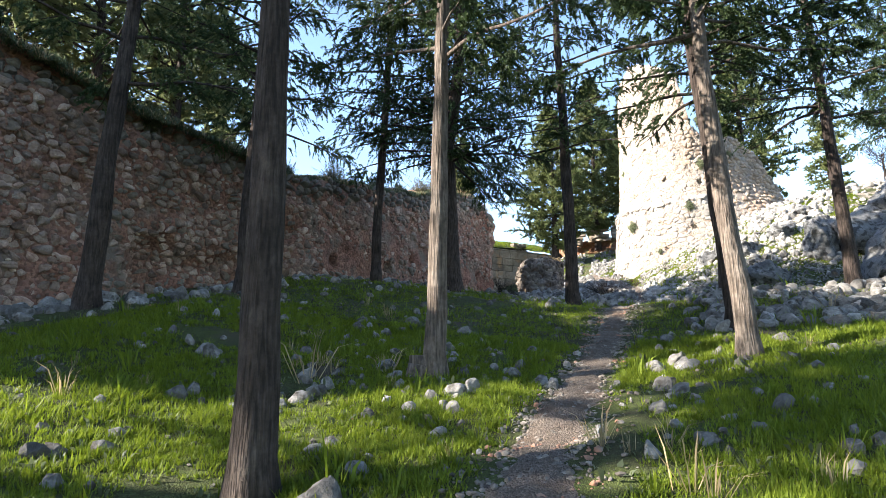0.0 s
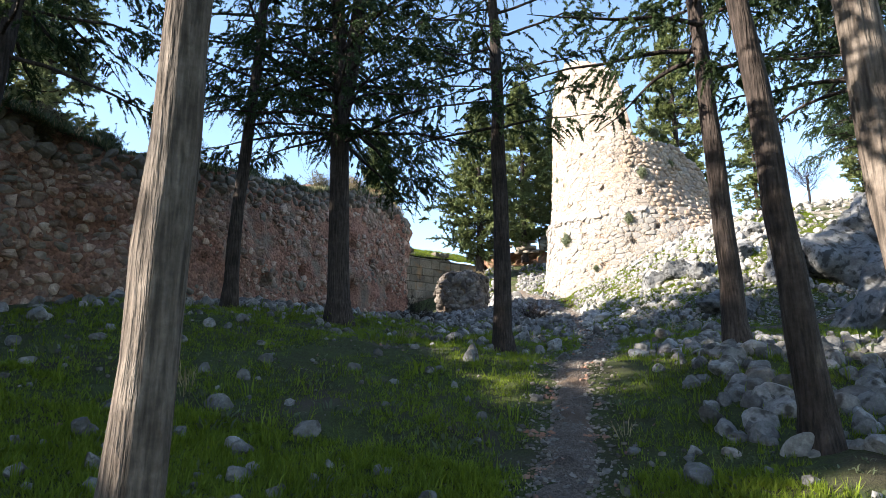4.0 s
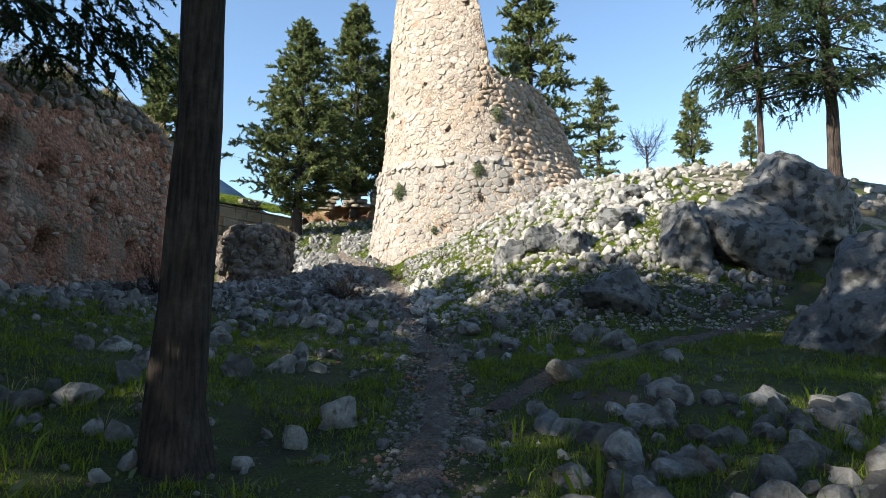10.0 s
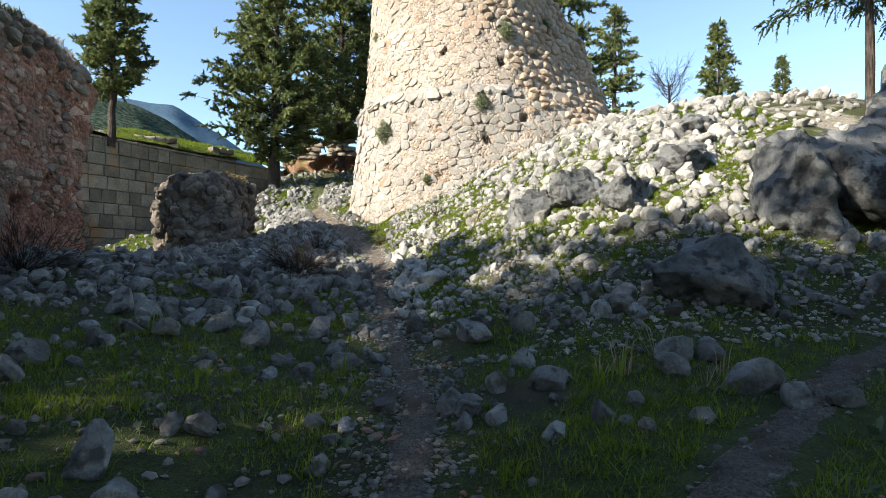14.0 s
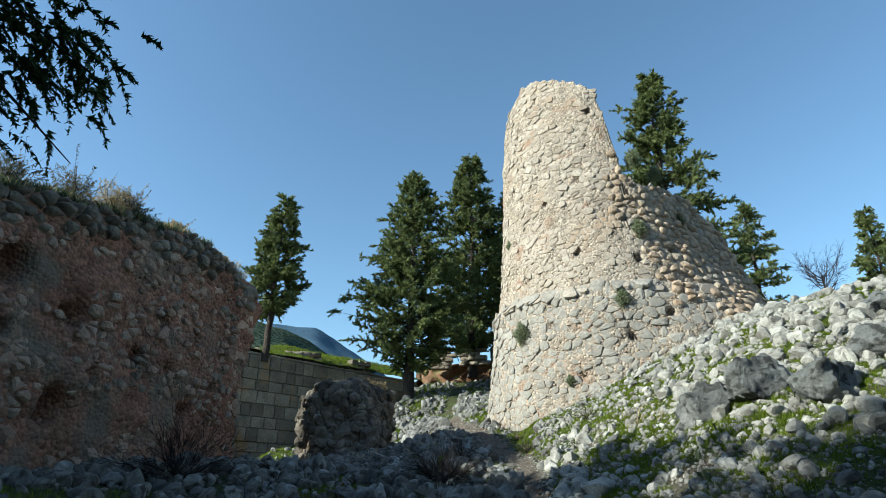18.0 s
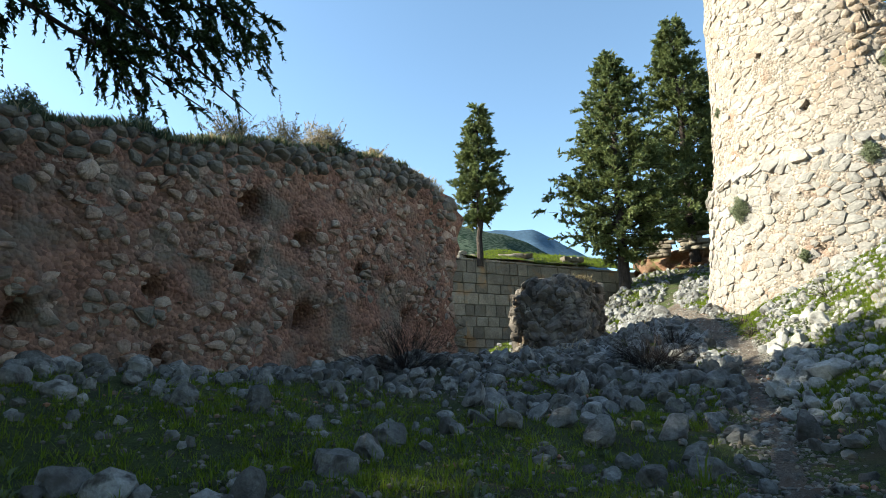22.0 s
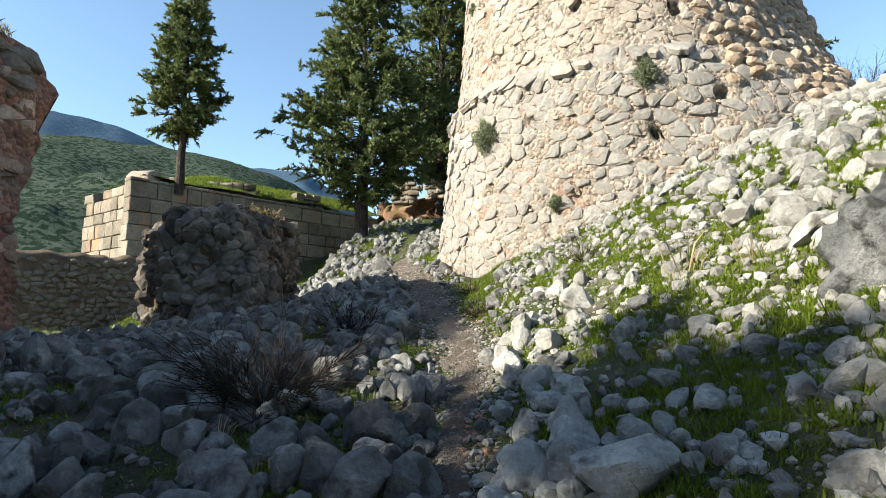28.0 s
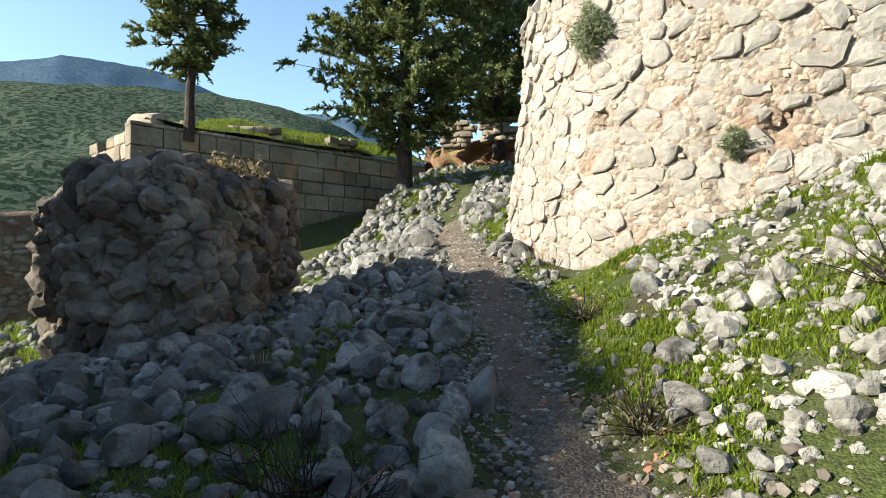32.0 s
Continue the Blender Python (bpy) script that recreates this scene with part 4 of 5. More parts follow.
def pebbles(name, seed, count, pick, small, large, material, label):
    """Grit and small broken stone as one mesh."""
    g = np.random.default_rng(seed)
    spots = [q for q in (pick(g) for _ in range(count)) if q is not None]
    c = np.array([(x, y, land_z(x, y)) for x, y in spots])
    n = len(c)
    v0, t0 = ICO[1]
    s = small * (large / small) ** (g.random(n) ** 2.0)
    v = v0[None] * g.uniform(0.65, 1.2, (n, 12, 1)) * g.uniform(0.6, 1.2, (n, 1, 3)) * s[:, None, None] * np.array([1, 1, 0.7])
    a = g.uniform(0, 6.283, n)
    co, si = np.cos(a)[:, None], np.sin(a)[:, None]
    v = np.stack([v[..., 0] * co - v[..., 1] * si, v[..., 0] * si + v[..., 1] * co, v[..., 2]], -1) + (c + np.stack([0 * s, 0 * s, 0.2 * s], 1))[:, None]
    f = t0[None] + (np.arange(n) * 12)[:, None, None]
    return tagged(solid(name, v.reshape(-1, 3), f.reshape(-1, 3), material, False), label, "gravel", kind="stuff")


def on_path(g):
    y = g.uniform(0.5, 40)
    return path_x(y) + g.normal(0, 0.26), y


def on_slope(g, west, east):
    x, y = g.uniform(west, east), g.uniform(22 if west > 0 else 19, 37)
    return (x, y) if noise.noise(Vector((x * 0.5, y * 0.5, 60))) > -0.25 and math.hypot(x - TX, (y - TY) / 0.86) > 5.2 else None


pebbles("path_gravel", 1, 25000, on_path, 0.008, 0.045, PEBBLE, "loose gravel on the footpath")
pebbles("slope_gravel", 2, 17000, lambda g: on_slope(g, 0.4, 8), 0.014, 0.075, STONE_SUNLIT, "small broken stones on the slope")
pebbles("field_gravel", 6, 6000, lambda g: on_slope(g, -6, 0.8), 0.014, 0.06, PEBBLE, "small broken stones in the rubble field")
pebbles("path_gravel", 7, 6000, lambda g: (lambda y: (path_x(y) + g.normal(0, 0.30), y))(g.uniform(27.5, 40)), 0.008, 0.04, STONE_SUNLIT, "pale gravel on the upper footpath")
pebbles("rise_gravel", 5, 2600, lambda g: (g.uniform(-7, -1), g.uniform(35.5, 48)), 0.02, 0.08, PEBBLE, "small broken stones on the rise")
pebbles("grove_gravel", 3, 1300, lambda g: (g.uniform(-8, 6), g.uniform(2, 19)), 0.010, 0.045, PEBBLE, "small stones in the grass")
pebbles("side_gravel", 4, 1500, lambda g: (lambda y: (side_x(y) + g.normal(0, 0.16), y))(g.uniform(16.0, 22.3)), 0.008, 0.035, PEBBLE, "pale grit on the side track")


# ---- trees ----
def spray(rng, base, way, length, count, size, droop):
    """Fronds along a twig: thin leaf strips that hang, as corners and triangles."""
    t = rng.random(count) ** 0.8
    side = np.cross(way, [0, 0, 1.0])
    side /= np.linalg.norm(side) + 1e-9
    pos = base + way * (t * length)[:, None] - np.array([0, 0, 1.0]) * (droop * (t * length) ** 2)[:, None]
    d = way * rng.uniform(0.2, 0.9, count)[:, None] + side * rng.normal(0, 0.75, count)[:, None] + np.array([0, 0, 1.0]) * rng.normal(-0.45, 0.40, count)[:, None]
    d /= np.linalg.norm(d, axis=1)[:, None] + 1e-9
    w = np.cross(d, rng.normal(size=(count, 3)))
    w /= np.linalg.norm(w, axis=1)[:, None] + 1e-9
    ln = size * rng.uniform(0.6, 1.4, count)
    wd = ln * rng.uniform(0.14, 0.26, count)
    v = np.stack([pos - w * wd[:, None], pos + w * wd[:, None], pos + d * ln[:, None]], 1).reshape(-1, 3)
    return v, np.arange(count * 3).reshape(-1, 3)


def tails(rng, bases, ways, lengths, count, size, hang):
    """Feathery tails of foliage: each a short hanging twig set all round with small pointed scale-leaves."""
    n = len(bases)
    t = rng.random((n, count)) ** 0.9
    down = np.array([0, 0, -1.0])
    run = t * lengths[:, None]
    pos = bases[:, None] + ways[:, None] * run[..., None] + down * (hang * run ** 2 / lengths[:, None])[..., None]
    axis = ways[:, None] + down * (2 * hang * t)[..., None]
    axis /= np.linalg.norm(axis, axis=2)[..., None]
    d = axis * rng.uniform(0.35, 1.0, (n, count, 1)) + rng.normal(0, 0.48, (n, count, 3))
    d /= np.linalg.norm(d, axis=2)[..., None] + 1e-9
    w = np.cross(d, rng.normal(size=(n, count, 3)))
    w /= np.linalg.norm(w, axis=2)[..., None] + 1e-9
    ln = size * rng.uniform(0.6, 1.5, (n, count)) * (1.15 - 0.55 * t)
    wd = ln * rng.uniform(0.17, 0.30, (n, count))
    v = np.stack([pos - w * wd[..., None], pos + w * wd[..., None], pos + d * ln[..., None]], 2).reshape(-1, 3)
    return v, np.arange(n * count * 3).reshape(-1, 3)


def tall_tree(name, seed, height, girth, first, reach, lean=(0, 0), fork=None, density=1.0, bark=BARK, leaf=CYPRESS, label="", droop=0.05, boughs=(), spike=0.25):
    """A conifer with a bare lower trunk: trunk, limbs and a crown of hanging fronds."""
    rng = np.random.default_rng(seed)
    top = thing(name, label, "tree", "trees of the grove")
    n = 22
    hs = np.linspace(-0.25, height, n)
    bend = np.cumsum(rng.normal(0, 0.018, (n, 2)), 0)
    px, py = lean[0] * hs / height + bend[:, 0], lean[1] * hs / height + bend[:, 1]
    radii = girth * (1 - 0.80 * np.clip(hs, 0, None) / height) * (1 + 0.55 * np.exp(-np.clip(hs + 0.2, 0, None) / 0.22))
    v, f = rod(np.stack([px, py, hs], 1), radii, 14, 0.045, rng)
    solid("trunk", v, f, bark, parent=top)
    crown = Heap()
    stems = [(np.stack([px, py, hs], 1), radii)]
    if fork:
        k = int(np.searchsorted(hs, fork))
        s0 = np.array([px[k], py[k], hs[k]])
        pts = np.array([s0 + np.array([0.75 * (1 - math.exp(-u * 1.2)), -0.15 * u, u * (height - fork) / 4]) for u in np.linspace(0, 4, 14)])
        rr = np.linspace(girth * 0.8, 0.04, 14)
        v, f = rod(pts, rr, 12, 0.04, rng)
        solid("second_stem", v, f, bark, parent=top)
        stems.append((pts, rr))
    for pts, rr in stems:
        count = int((height - first) * 6.0 * density)
        extra = boughs if pts is stems[0][0] else ()
        for b in range(count + len(extra)):
            q = (b + rng.random()) / count
            h = first + (height - first) * q if b < count else extra[b - count][1]
            c = np.array([np.interp(h, pts[:, 2], pts[:, 0]), np.interp(h, pts[:, 2], pts[:, 1]), h])
            az = b * 2.4 + rng.normal(0, 0.5)
            ln = reach * max(0.0, 1 - q) ** 0.75 * rng.uniform(0.55, 1.15) + spike
            rise = rng.uniform(-0.10, 0.30)
            if b >= count:
                az, ln, rise = extra[b - count][0], extra[b - count][2], 0.05
            way = np.array([math.cos(az), math.sin(az), rise])
            way /= np.linalg.norm(way)
            u = np.linspace(0, 1, 7)
            line = c + way * (u * ln)[:, None] - np.array([0, 0, 1.0]) * (droop * (u * ln) ** 2)[:, None] + np.cumsum(rng.normal(0, 0.015 * ln, (7, 3)), 0)
            v, f = rod(line, np.linspace(max(0.014, 0.032 * ln / 2.2), 0.005, 7), 5)
            solid("limb", v, f, bark, parent=top)
            many = int((9 + 13 * ln) * (1.7 if b >= count else 1.0))
            knots = rng.uniform(0.18, 1.0, 4)
            k = np.clip(rng.choice(knots, many) + rng.normal(0, 0.07, many), 0.12, 1.02)
            side = np.array([-way[1], way[0], 0.0])
            off = rng.normal(0, 0.10 + 0.07 * ln, many) * (1.1 - 0.6 * k)
            p = c + way * (k * ln)[:, None] + side * off[:, None] - np.array([0, 0, 1.0]) * (droop * (k * ln) ** 2 - rng.normal(0, 0.05, many))[:, None]
            w2 = way * rng.uniform(0.1, 0.9, many)[:, None] + side * (np.sign(off) * rng.uniform(0.1, 0.9, many))[:, None] + np.array([0, 0, 1.0]) * rng.normal(-0.15, 0.35, many)[:, None]
            w2 /= np.linalg.norm(w2, axis=1)[:, None]
            v, f = tails(rng, p, w2, rng.uniform(0.16, 0.40, many), 58, 0.062, 0.60)
            crown.add(v, f)
    crown.build("crown", leaf, False, parent=top)
    return top


def stand(tree, x, y, turn=0.0, size=1.0, sink=0.0):
    tree.matrix_basis = Matrix.Translation((x, y, land_z(x, y) - sink)) @ Matrix.Rotation(turn, 4, "Z") @ Matrix.Scale(size, 4)
    return tree


pale = "straight conifer with pale furrowed bark in grass beside the path"
dark = "tall conifer with dark bark and drooping dark green boughs"
t_a = stand(tall_tree("conifer", 1, 11.5, 0.165, 4.4, 2.4, (-0.1, 0.2), bark=BARK, label=dark), -1.28, 2.90)
t_b = stand(tall_tree("conifer", 2, 11.0, 0.145, 4.4, 2.2, (0.25, 0.1), bark=BARK_PALE, label=pale), -1.32, 6.50)
t_c = stand(tall_tree("conifer", 3, 11.5, 0.135, 4.2, 2.4, (-0.35, 0.2), bark=BARK_PALE, label=pale), 2.45, 7.65)
t_d = stand(tall_tree("conifer", 4, 12.0, 0.14, 4.3, 2.6, (-0.3, 0.2), bark=BARK, label=dark), 2.57, 9.80)
t_e = stand(tall_tree("conifer", 5, 13.5, 0.17, 4.4, 2.7, (-0.3, 0.2), bark=BARK, label=dark), 2.86, 13.45)
t_f = stand(tall_tree("conifer", 6, 13.5, 0.19, 4.5, 2.5, (-0.1, 0.0), bark=BARK, label=dark), -0.85, 15.4)
t_g = stand(tall_tree("conifer", 7, 17.5, 0.26, 4.2, 3.6, (-0.35, 0.0), fork=4.2, boughs=((1.50, 4.3, 4.1), (1.36, 4.7, 4.5), (1.25, 5.0, 4.3), (1.62, 4.9, 3.8)), bark=BARK, label="dark forked conifer with two stems and hanging boughs"), -4.6, 16.0)
t_h = stand(tall_tree("conifer", 8, 18.0, 0.16, 4.4, 3.3, (0.9, 0.2), bark=BARK, label=dark), -7.06, 15.6)
t_i = stand(tall_tree("conifer", 9, 13.0, 0.19, 4.2, 2.7, (0.7, 0.1), density=0.6, bark=BARK, label=dark), -7.85, 6.42)
stand(tall_tree("conifer", 10, 10.5, 0.11, 3.3, 2.9, (0.2, 0.1), density=2.0, bark=BARK, label="full dark conifer rising behind the grey outcrop"), 11.3, 28.3)
stand(tall_tree("conifer", 11, 11.5, 0.21, 3.6, 3.0, (-0.2, 0.1), density=2.0, bark=BARK, label="full dark conifer rising behind the grey outcrop"), 13.4, 28.0)
# From the third on: unseen copies added to shade the ground and block sky.
for src, x, y, turn, size in ((t_h, -7.75, 10.2, 1.0, 0.95), (t_e, 5.4, 14.3, 0.0, 0.9), (t_d, 3.6, -3.2, 2.2, 1.0), 
                              (t_f, -7.5, -4.6, 0.7, 0.95), (t_c, 0.2, -5.5, 4.0, 1.0), (t_e, -3.0, -8.0, 3.0, 1.05), (t_f, 7.5, 3.5, 1.1, 1.0), (t_e, 9.6, 7.6, 3.3, 1.0), (t_d, 12.0, 12.6, 0.4, 1.05),
                              ):
    stand(copy_thing(src, Matrix.Identity(4)), x, y, turn, size)


def far_cypress(name, seed, height, wide, trunk, label, leaf=CYPRESS_SUNLIT, base_gap=0.10, fill=1.0, ragged=0.35):
    """A dense cone-shaped cypress seen from afar: trunk, limbs and a ragged crown of upswept sprays."""
    rng = np.random.default_rng(seed)
    top = thing(name, label, "tree", "cypresses round the castle")
    hs = np.linspace(-0.4, height * 0.93, 12)
    v, f = rod(np.stack([rng.normal(0, 0.03, 12), rng.normal(0, 0.03, 12), hs], 1), np.linspace(trunk, 0.03, 12), 10)
    solid("trunk", v, f, BARK, parent=top)
    limbs, crown = Heap(), Heap()
    for b in range(int(height * 17 * fill)):
        q = rng.random() ** 1.15
        h = height * (base_gap + (1 - base_gap) * q)
        az = rng.uniform(0, 6.283)
        ln = wide * (0.25 + 0.75 * min(1.0, q * 6)) * (1 - q) ** 0.65 * (1 + ragged * rng.normal()) + 0.12
        ln = max(0.15, ln)
        way = np.array([math.cos(az), math.sin(az), rng.uniform(-0.25, 0.40)])
        way /= np.linalg.norm(way)
        c = np.array([0, 0, h])
        v, f = rod(np.array([c, c + way * ln * 0.5, c + way * ln]), [0.03, 0.02, 0.006], 4)
        limbs.add(v, f)
        many = int(4 + 4.0 * ln)
        k = rng.uniform(0.25, 1.0, many) ** 0.8
        w2 = way * 0.7 + rng.normal(0, 0.45, (many, 3)) + np.array([0, 0, 0.25])
        w2 /= np.linalg.norm(w2, axis=1)[:, None]
        v, f = tails(rng, c + way * (ln * k)[:, None], w2, rng.uniform(0.30, 0.62, many), 24, 0.20, 0.12)
        crown.add(v, f)
    tagged(limbs.build("branchwork", BARK, parent=top), kind="stuff")
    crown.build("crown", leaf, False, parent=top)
    return top


def stand_at(tree, x, y, z, turn=0.0, size=1.0):
    tree.matrix_basis = Matrix.Translation((x, y, z)) @ Matrix.Rotation(turn, 4, "Z") @ Matrix.Scale(size, 4)
    return tree


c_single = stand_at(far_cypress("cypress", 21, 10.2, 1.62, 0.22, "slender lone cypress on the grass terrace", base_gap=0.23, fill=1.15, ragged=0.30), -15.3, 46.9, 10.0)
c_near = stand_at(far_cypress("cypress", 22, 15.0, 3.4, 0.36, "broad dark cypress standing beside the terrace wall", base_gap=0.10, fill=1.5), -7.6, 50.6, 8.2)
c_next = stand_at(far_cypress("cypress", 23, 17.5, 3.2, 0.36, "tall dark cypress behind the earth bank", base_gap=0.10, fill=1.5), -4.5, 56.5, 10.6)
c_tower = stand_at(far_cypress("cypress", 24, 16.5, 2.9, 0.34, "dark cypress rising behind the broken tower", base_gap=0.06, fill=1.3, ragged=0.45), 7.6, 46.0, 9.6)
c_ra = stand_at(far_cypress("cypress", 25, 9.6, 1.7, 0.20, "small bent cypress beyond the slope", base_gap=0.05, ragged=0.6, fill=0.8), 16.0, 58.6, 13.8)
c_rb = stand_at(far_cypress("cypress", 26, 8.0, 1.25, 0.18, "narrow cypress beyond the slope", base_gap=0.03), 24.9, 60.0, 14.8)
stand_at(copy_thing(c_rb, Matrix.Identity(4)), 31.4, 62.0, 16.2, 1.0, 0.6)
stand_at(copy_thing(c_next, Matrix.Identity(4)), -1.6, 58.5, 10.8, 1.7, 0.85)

# ---- mountains ----
def range_of_hills(name, near, far, crest, colours, seed, label, rough=0.06, scale=0.004, stain=None, distance=6.0):
    """A ridge round the left of the view: heights by bearing, with gullies."""
    # The colours passed in already carry the haze of distance.
    mat = surface(name + "_hazed_cover", colours, scale * 4, 1.0, 1.0, 9, 0.0, spec=0.0, stain=stain, distance=distance)
    v, rows, cols = [], 40, 260
    for i in range(rows):
        s = i / (rows - 1)
        for j in range(cols):
            b = radians(-75 + 165 * j / (cols - 1))
            d = near + (far - near) * s
            x, y = -math.sin(b) * d, 25 + math.cos(b) * d
            top = crest(math.degrees(b)) * far
            g = rough * far * noise.fractal(Vector((x * scale, y * scale, seed)), 0.9, 2.0, 5)
            v.append((x, y, -100 + (top + 100) * s ** 0.9 + g * math.sin(min(1.0, s * 1.1) * 2.6)))
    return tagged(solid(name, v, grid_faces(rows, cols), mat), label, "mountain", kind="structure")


# Woodland greens greyed and blued to stand in for haze.
range_of_hills("backdrop_hill", 300, 1500, lambda b: math.tan(radians(lerp_profile(b, [(-75, 4), (0, 5), (12, 8.0), (18, 10.2), (22, 12.5), (26, 14.4), (30, 15.2), (36, 15.9), (44, 15.6), (50, 14.8), (60, 13.5), (90, 12)]))),
               [(0.050, 0.066, 0.054), (0.066, 0.085, 0.066), (0.088, 0.106, 0.082)], 3.0, "wooded green mountainside across the valley", 0.02, 0.005, ((0.022, 0.036, 0.025), 0.11, 0.48, 0.53), 6.0)
# Blue air of distance painted on as the ridge's own colour.
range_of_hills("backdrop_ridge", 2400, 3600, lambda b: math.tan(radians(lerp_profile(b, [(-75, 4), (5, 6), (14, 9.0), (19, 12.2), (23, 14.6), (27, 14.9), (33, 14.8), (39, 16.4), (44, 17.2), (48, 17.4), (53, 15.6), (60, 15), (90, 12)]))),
               [(0.052, 0.088, 0.135), (0.066, 0.108, 0.158), (0.086, 0.13, 0.18)], 8.0, "distant mountain ridge tinted blue for haze", 0.02, 0.0015)


# ---- grass and herbs ----
def tufts(name, seed, spots_xy, blades, tall, broad, material, label, spread=0.06, lean=0.5, category="grass"):
    """Many tufts of blades as one mesh."""
    g = np.random.default_rng(seed)
    base = np.array([(x, y, land_z(x, y) - 0.015) for x, y in spots_xy])
    n = len(base)
    size = g.lognormal(0, 0.35, n)
    p = np.repeat(base, blades, 0)
    s = np.repeat(size, blades)
    k = len(p)
    az = g.uniform(0, 6.283, k)
    out = np.stack([np.cos(az), np.sin(az), np.zeros(k)], 1)
    p = p + out * (spread * g.random(k) * s)[:, None]
    h = tall * s * g.uniform(0.5, 1.3, k)
    tilt = lean * g.uniform(0.1, 1.2, k)
    side = np.stack([-np.sin(az + 0.6), np.cos(az + 0.6), np.zeros(k)], 1) * (broad * s * g.uniform(0.7, 1.3, k))[:, None]
    mid = p + out * (h * tilt * 0.4)[:, None] + np.array([0, 0, 1.0]) * (h * 0.6)[:, None]
    tip = p + out * (h * tilt)[:, None] + np.array([0, 0, 1.0]) * (h * (1 - 0.25 * tilt))[:, None]
    v = np.stack([p - side * 0.6, p + side * 0.6, mid + side, tip, mid - side], 1).reshape(-1, 3)
    i = np.arange(k) * 5
    quads = np.stack([i, i + 1, i + 2, i + 4], 1)
    tris = np.stack([i + 4, i + 2, i + 3, i + 3], 1)
    return tagged(solid_mixed(name, v, quads, tris[:, :3], material), label, category, kind="stuff")


def lawn(name, seed, spots_xy, blades, tall, broad, material, label, spread=0.05, lean=1.3, height=land_z):
    """Short turf: single thin blades, many to a tuft, as one mesh."""
    g = np.random.default_rng(seed)
    base = np.array([(x, y, height(x, y) - 0.012) for x, y in spots_xy])
    s = np.repeat(g.lognormal(0, 0.35, len(base)), blades)
    q = np.repeat(base, blades, 0)
    k = len(q)
    az, az2 = g.uniform(0, 6.283, k), g.uniform(0, 6.283, k)
    q = q + np.stack([np.cos(az2), np.sin(az2), np.zeros(k)], 1) * (spread * np.sqrt(g.random(k)))[:, None]
    h, t = tall * s * g.uniform(0.4, 1.3, k), lean * g.random(k)
    side = np.stack([-np.sin(az), np.cos(az), np.zeros(k)], 1) * (broad * g.uniform(0.7, 1.4, k))[:, None]
    tip = q + np.stack([np.cos(az) * h * t, np.sin(az) * h * t, h], 1)
    v = np.stack([q - side, q + side, tip], 1).reshape(-1, 3)
    return tagged(solid(name, v, np.arange(3 * k).reshape(-1, 3), material, False), label, "grass", kind="stuff")


def solid_mixed(name, v, quads, tris, material):
    me = bpy.data.meshes.new(name)
    me.vertices.add(len(v))
    me.vertices.foreach_set("co", np.asarray(v, np.float32).ravel())
    me.loops.add(quads.size + tris.size)
    me.loops.foreach_set("vertex_index", np.concatenate([quads.ravel(), tris.ravel()]).astype(np.int32))
    me.polygons.add(len(quads) + len(tris))
    me.polygons.foreach_set("loop_start", np.concatenate([np.arange(len(quads)) * 4, quads.size + np.arange(len(tris)) * 3]).astype(np.int32))
    me.update(calc_edges=True)
    me.materials.append(material)
    return new(name, me)


def scatter(seed, count, x0, x1, y0, y1, keep):
    g = np.random.default_rng(seed)
    out = []
    for x, y in zip(g.uniform(x0, x1, count), g.uniform(y0, y1, count)):
        if x > wall_x(y) + 0.15 or y > 31.6:
            off = abs(x - path_x(y))
            if 17.2 < y < 23 and abs(x - side_x(y)) < 0.40:
                continue
            if off > 0.36 and g.random() < keep(x, y) * ease(0.34, 0.6, off):
                if math.hypot(x - TX, (y - TY) / 0.86) > 5.3:
                    out.append((x, y))
    return out


def meadow(x, y):
    """Where the grass is thick: on the lower ground and in patches up the slope."""
    patchy = noise.noise(Vector((x * 0.55, y * 0.55, 14))) + 0.5 * noise.noise(Vector((x * 1.7, y * 1.7, 5)))
    low = ease(28, 20, y)
    slope = max(ease(-1.2, 0.4, x), ease(36, 38, y)) * ease(23, 27, y) * 1.25
    return ease(-0.55 + 0.45 * (1 - low) * (1 - 0.75 * min(1.0, slope)), 0.30 - 0.15 * min(1.0, slope), patchy) * max(0.30, low, slope)


lawn("grass", 1, scatter(1, 52000, -7, 6, 1.0, 9.5, meadow), 13, 0.060, 0.0068, GRASS, "fresh green grass in the grove")
lawn("grass", 2, scatter(2, 62000, -9, 8, 8, 25, meadow), 8, 0.058, 0.0055, GRASS, "fresh green grass among the stones", 0.06)
lawn("grass", 3, scatter(3, 120000, -4, 10, 24, 39, meadow), 15, 0.042, 0.0066, GRASS, "short green grass on the rubble slope", 0.06)
lawn("grass", 33, scatter(33, 9000, -13.5, -6.5, 31.8, 46, lambda x, y: 0.8), 8, 0.10, 0.009, GRASS, "rough grass in the hollow below the terrace", 0.10)
lawn("grass", 31, scatter(31, 18000, -10, -0.5, 38, 56, meadow), 8, 0.11, 0.009, GRASS, "rough grass on the rise below the terrace", 0.10)


def terrace_z(x, y):
    d, u = float((A0 - np.array([x, y])) @ FACE), float((np.array([x, y]) - A0) @ ALONG)
    return 10.23 + 0.02 * d + 1.25 * min(1.0, d / 3.0) * ease(0.5, 5.0, u) + 0.16 * noise.noise(Vector((x * 0.6, y * 0.6, 0)))


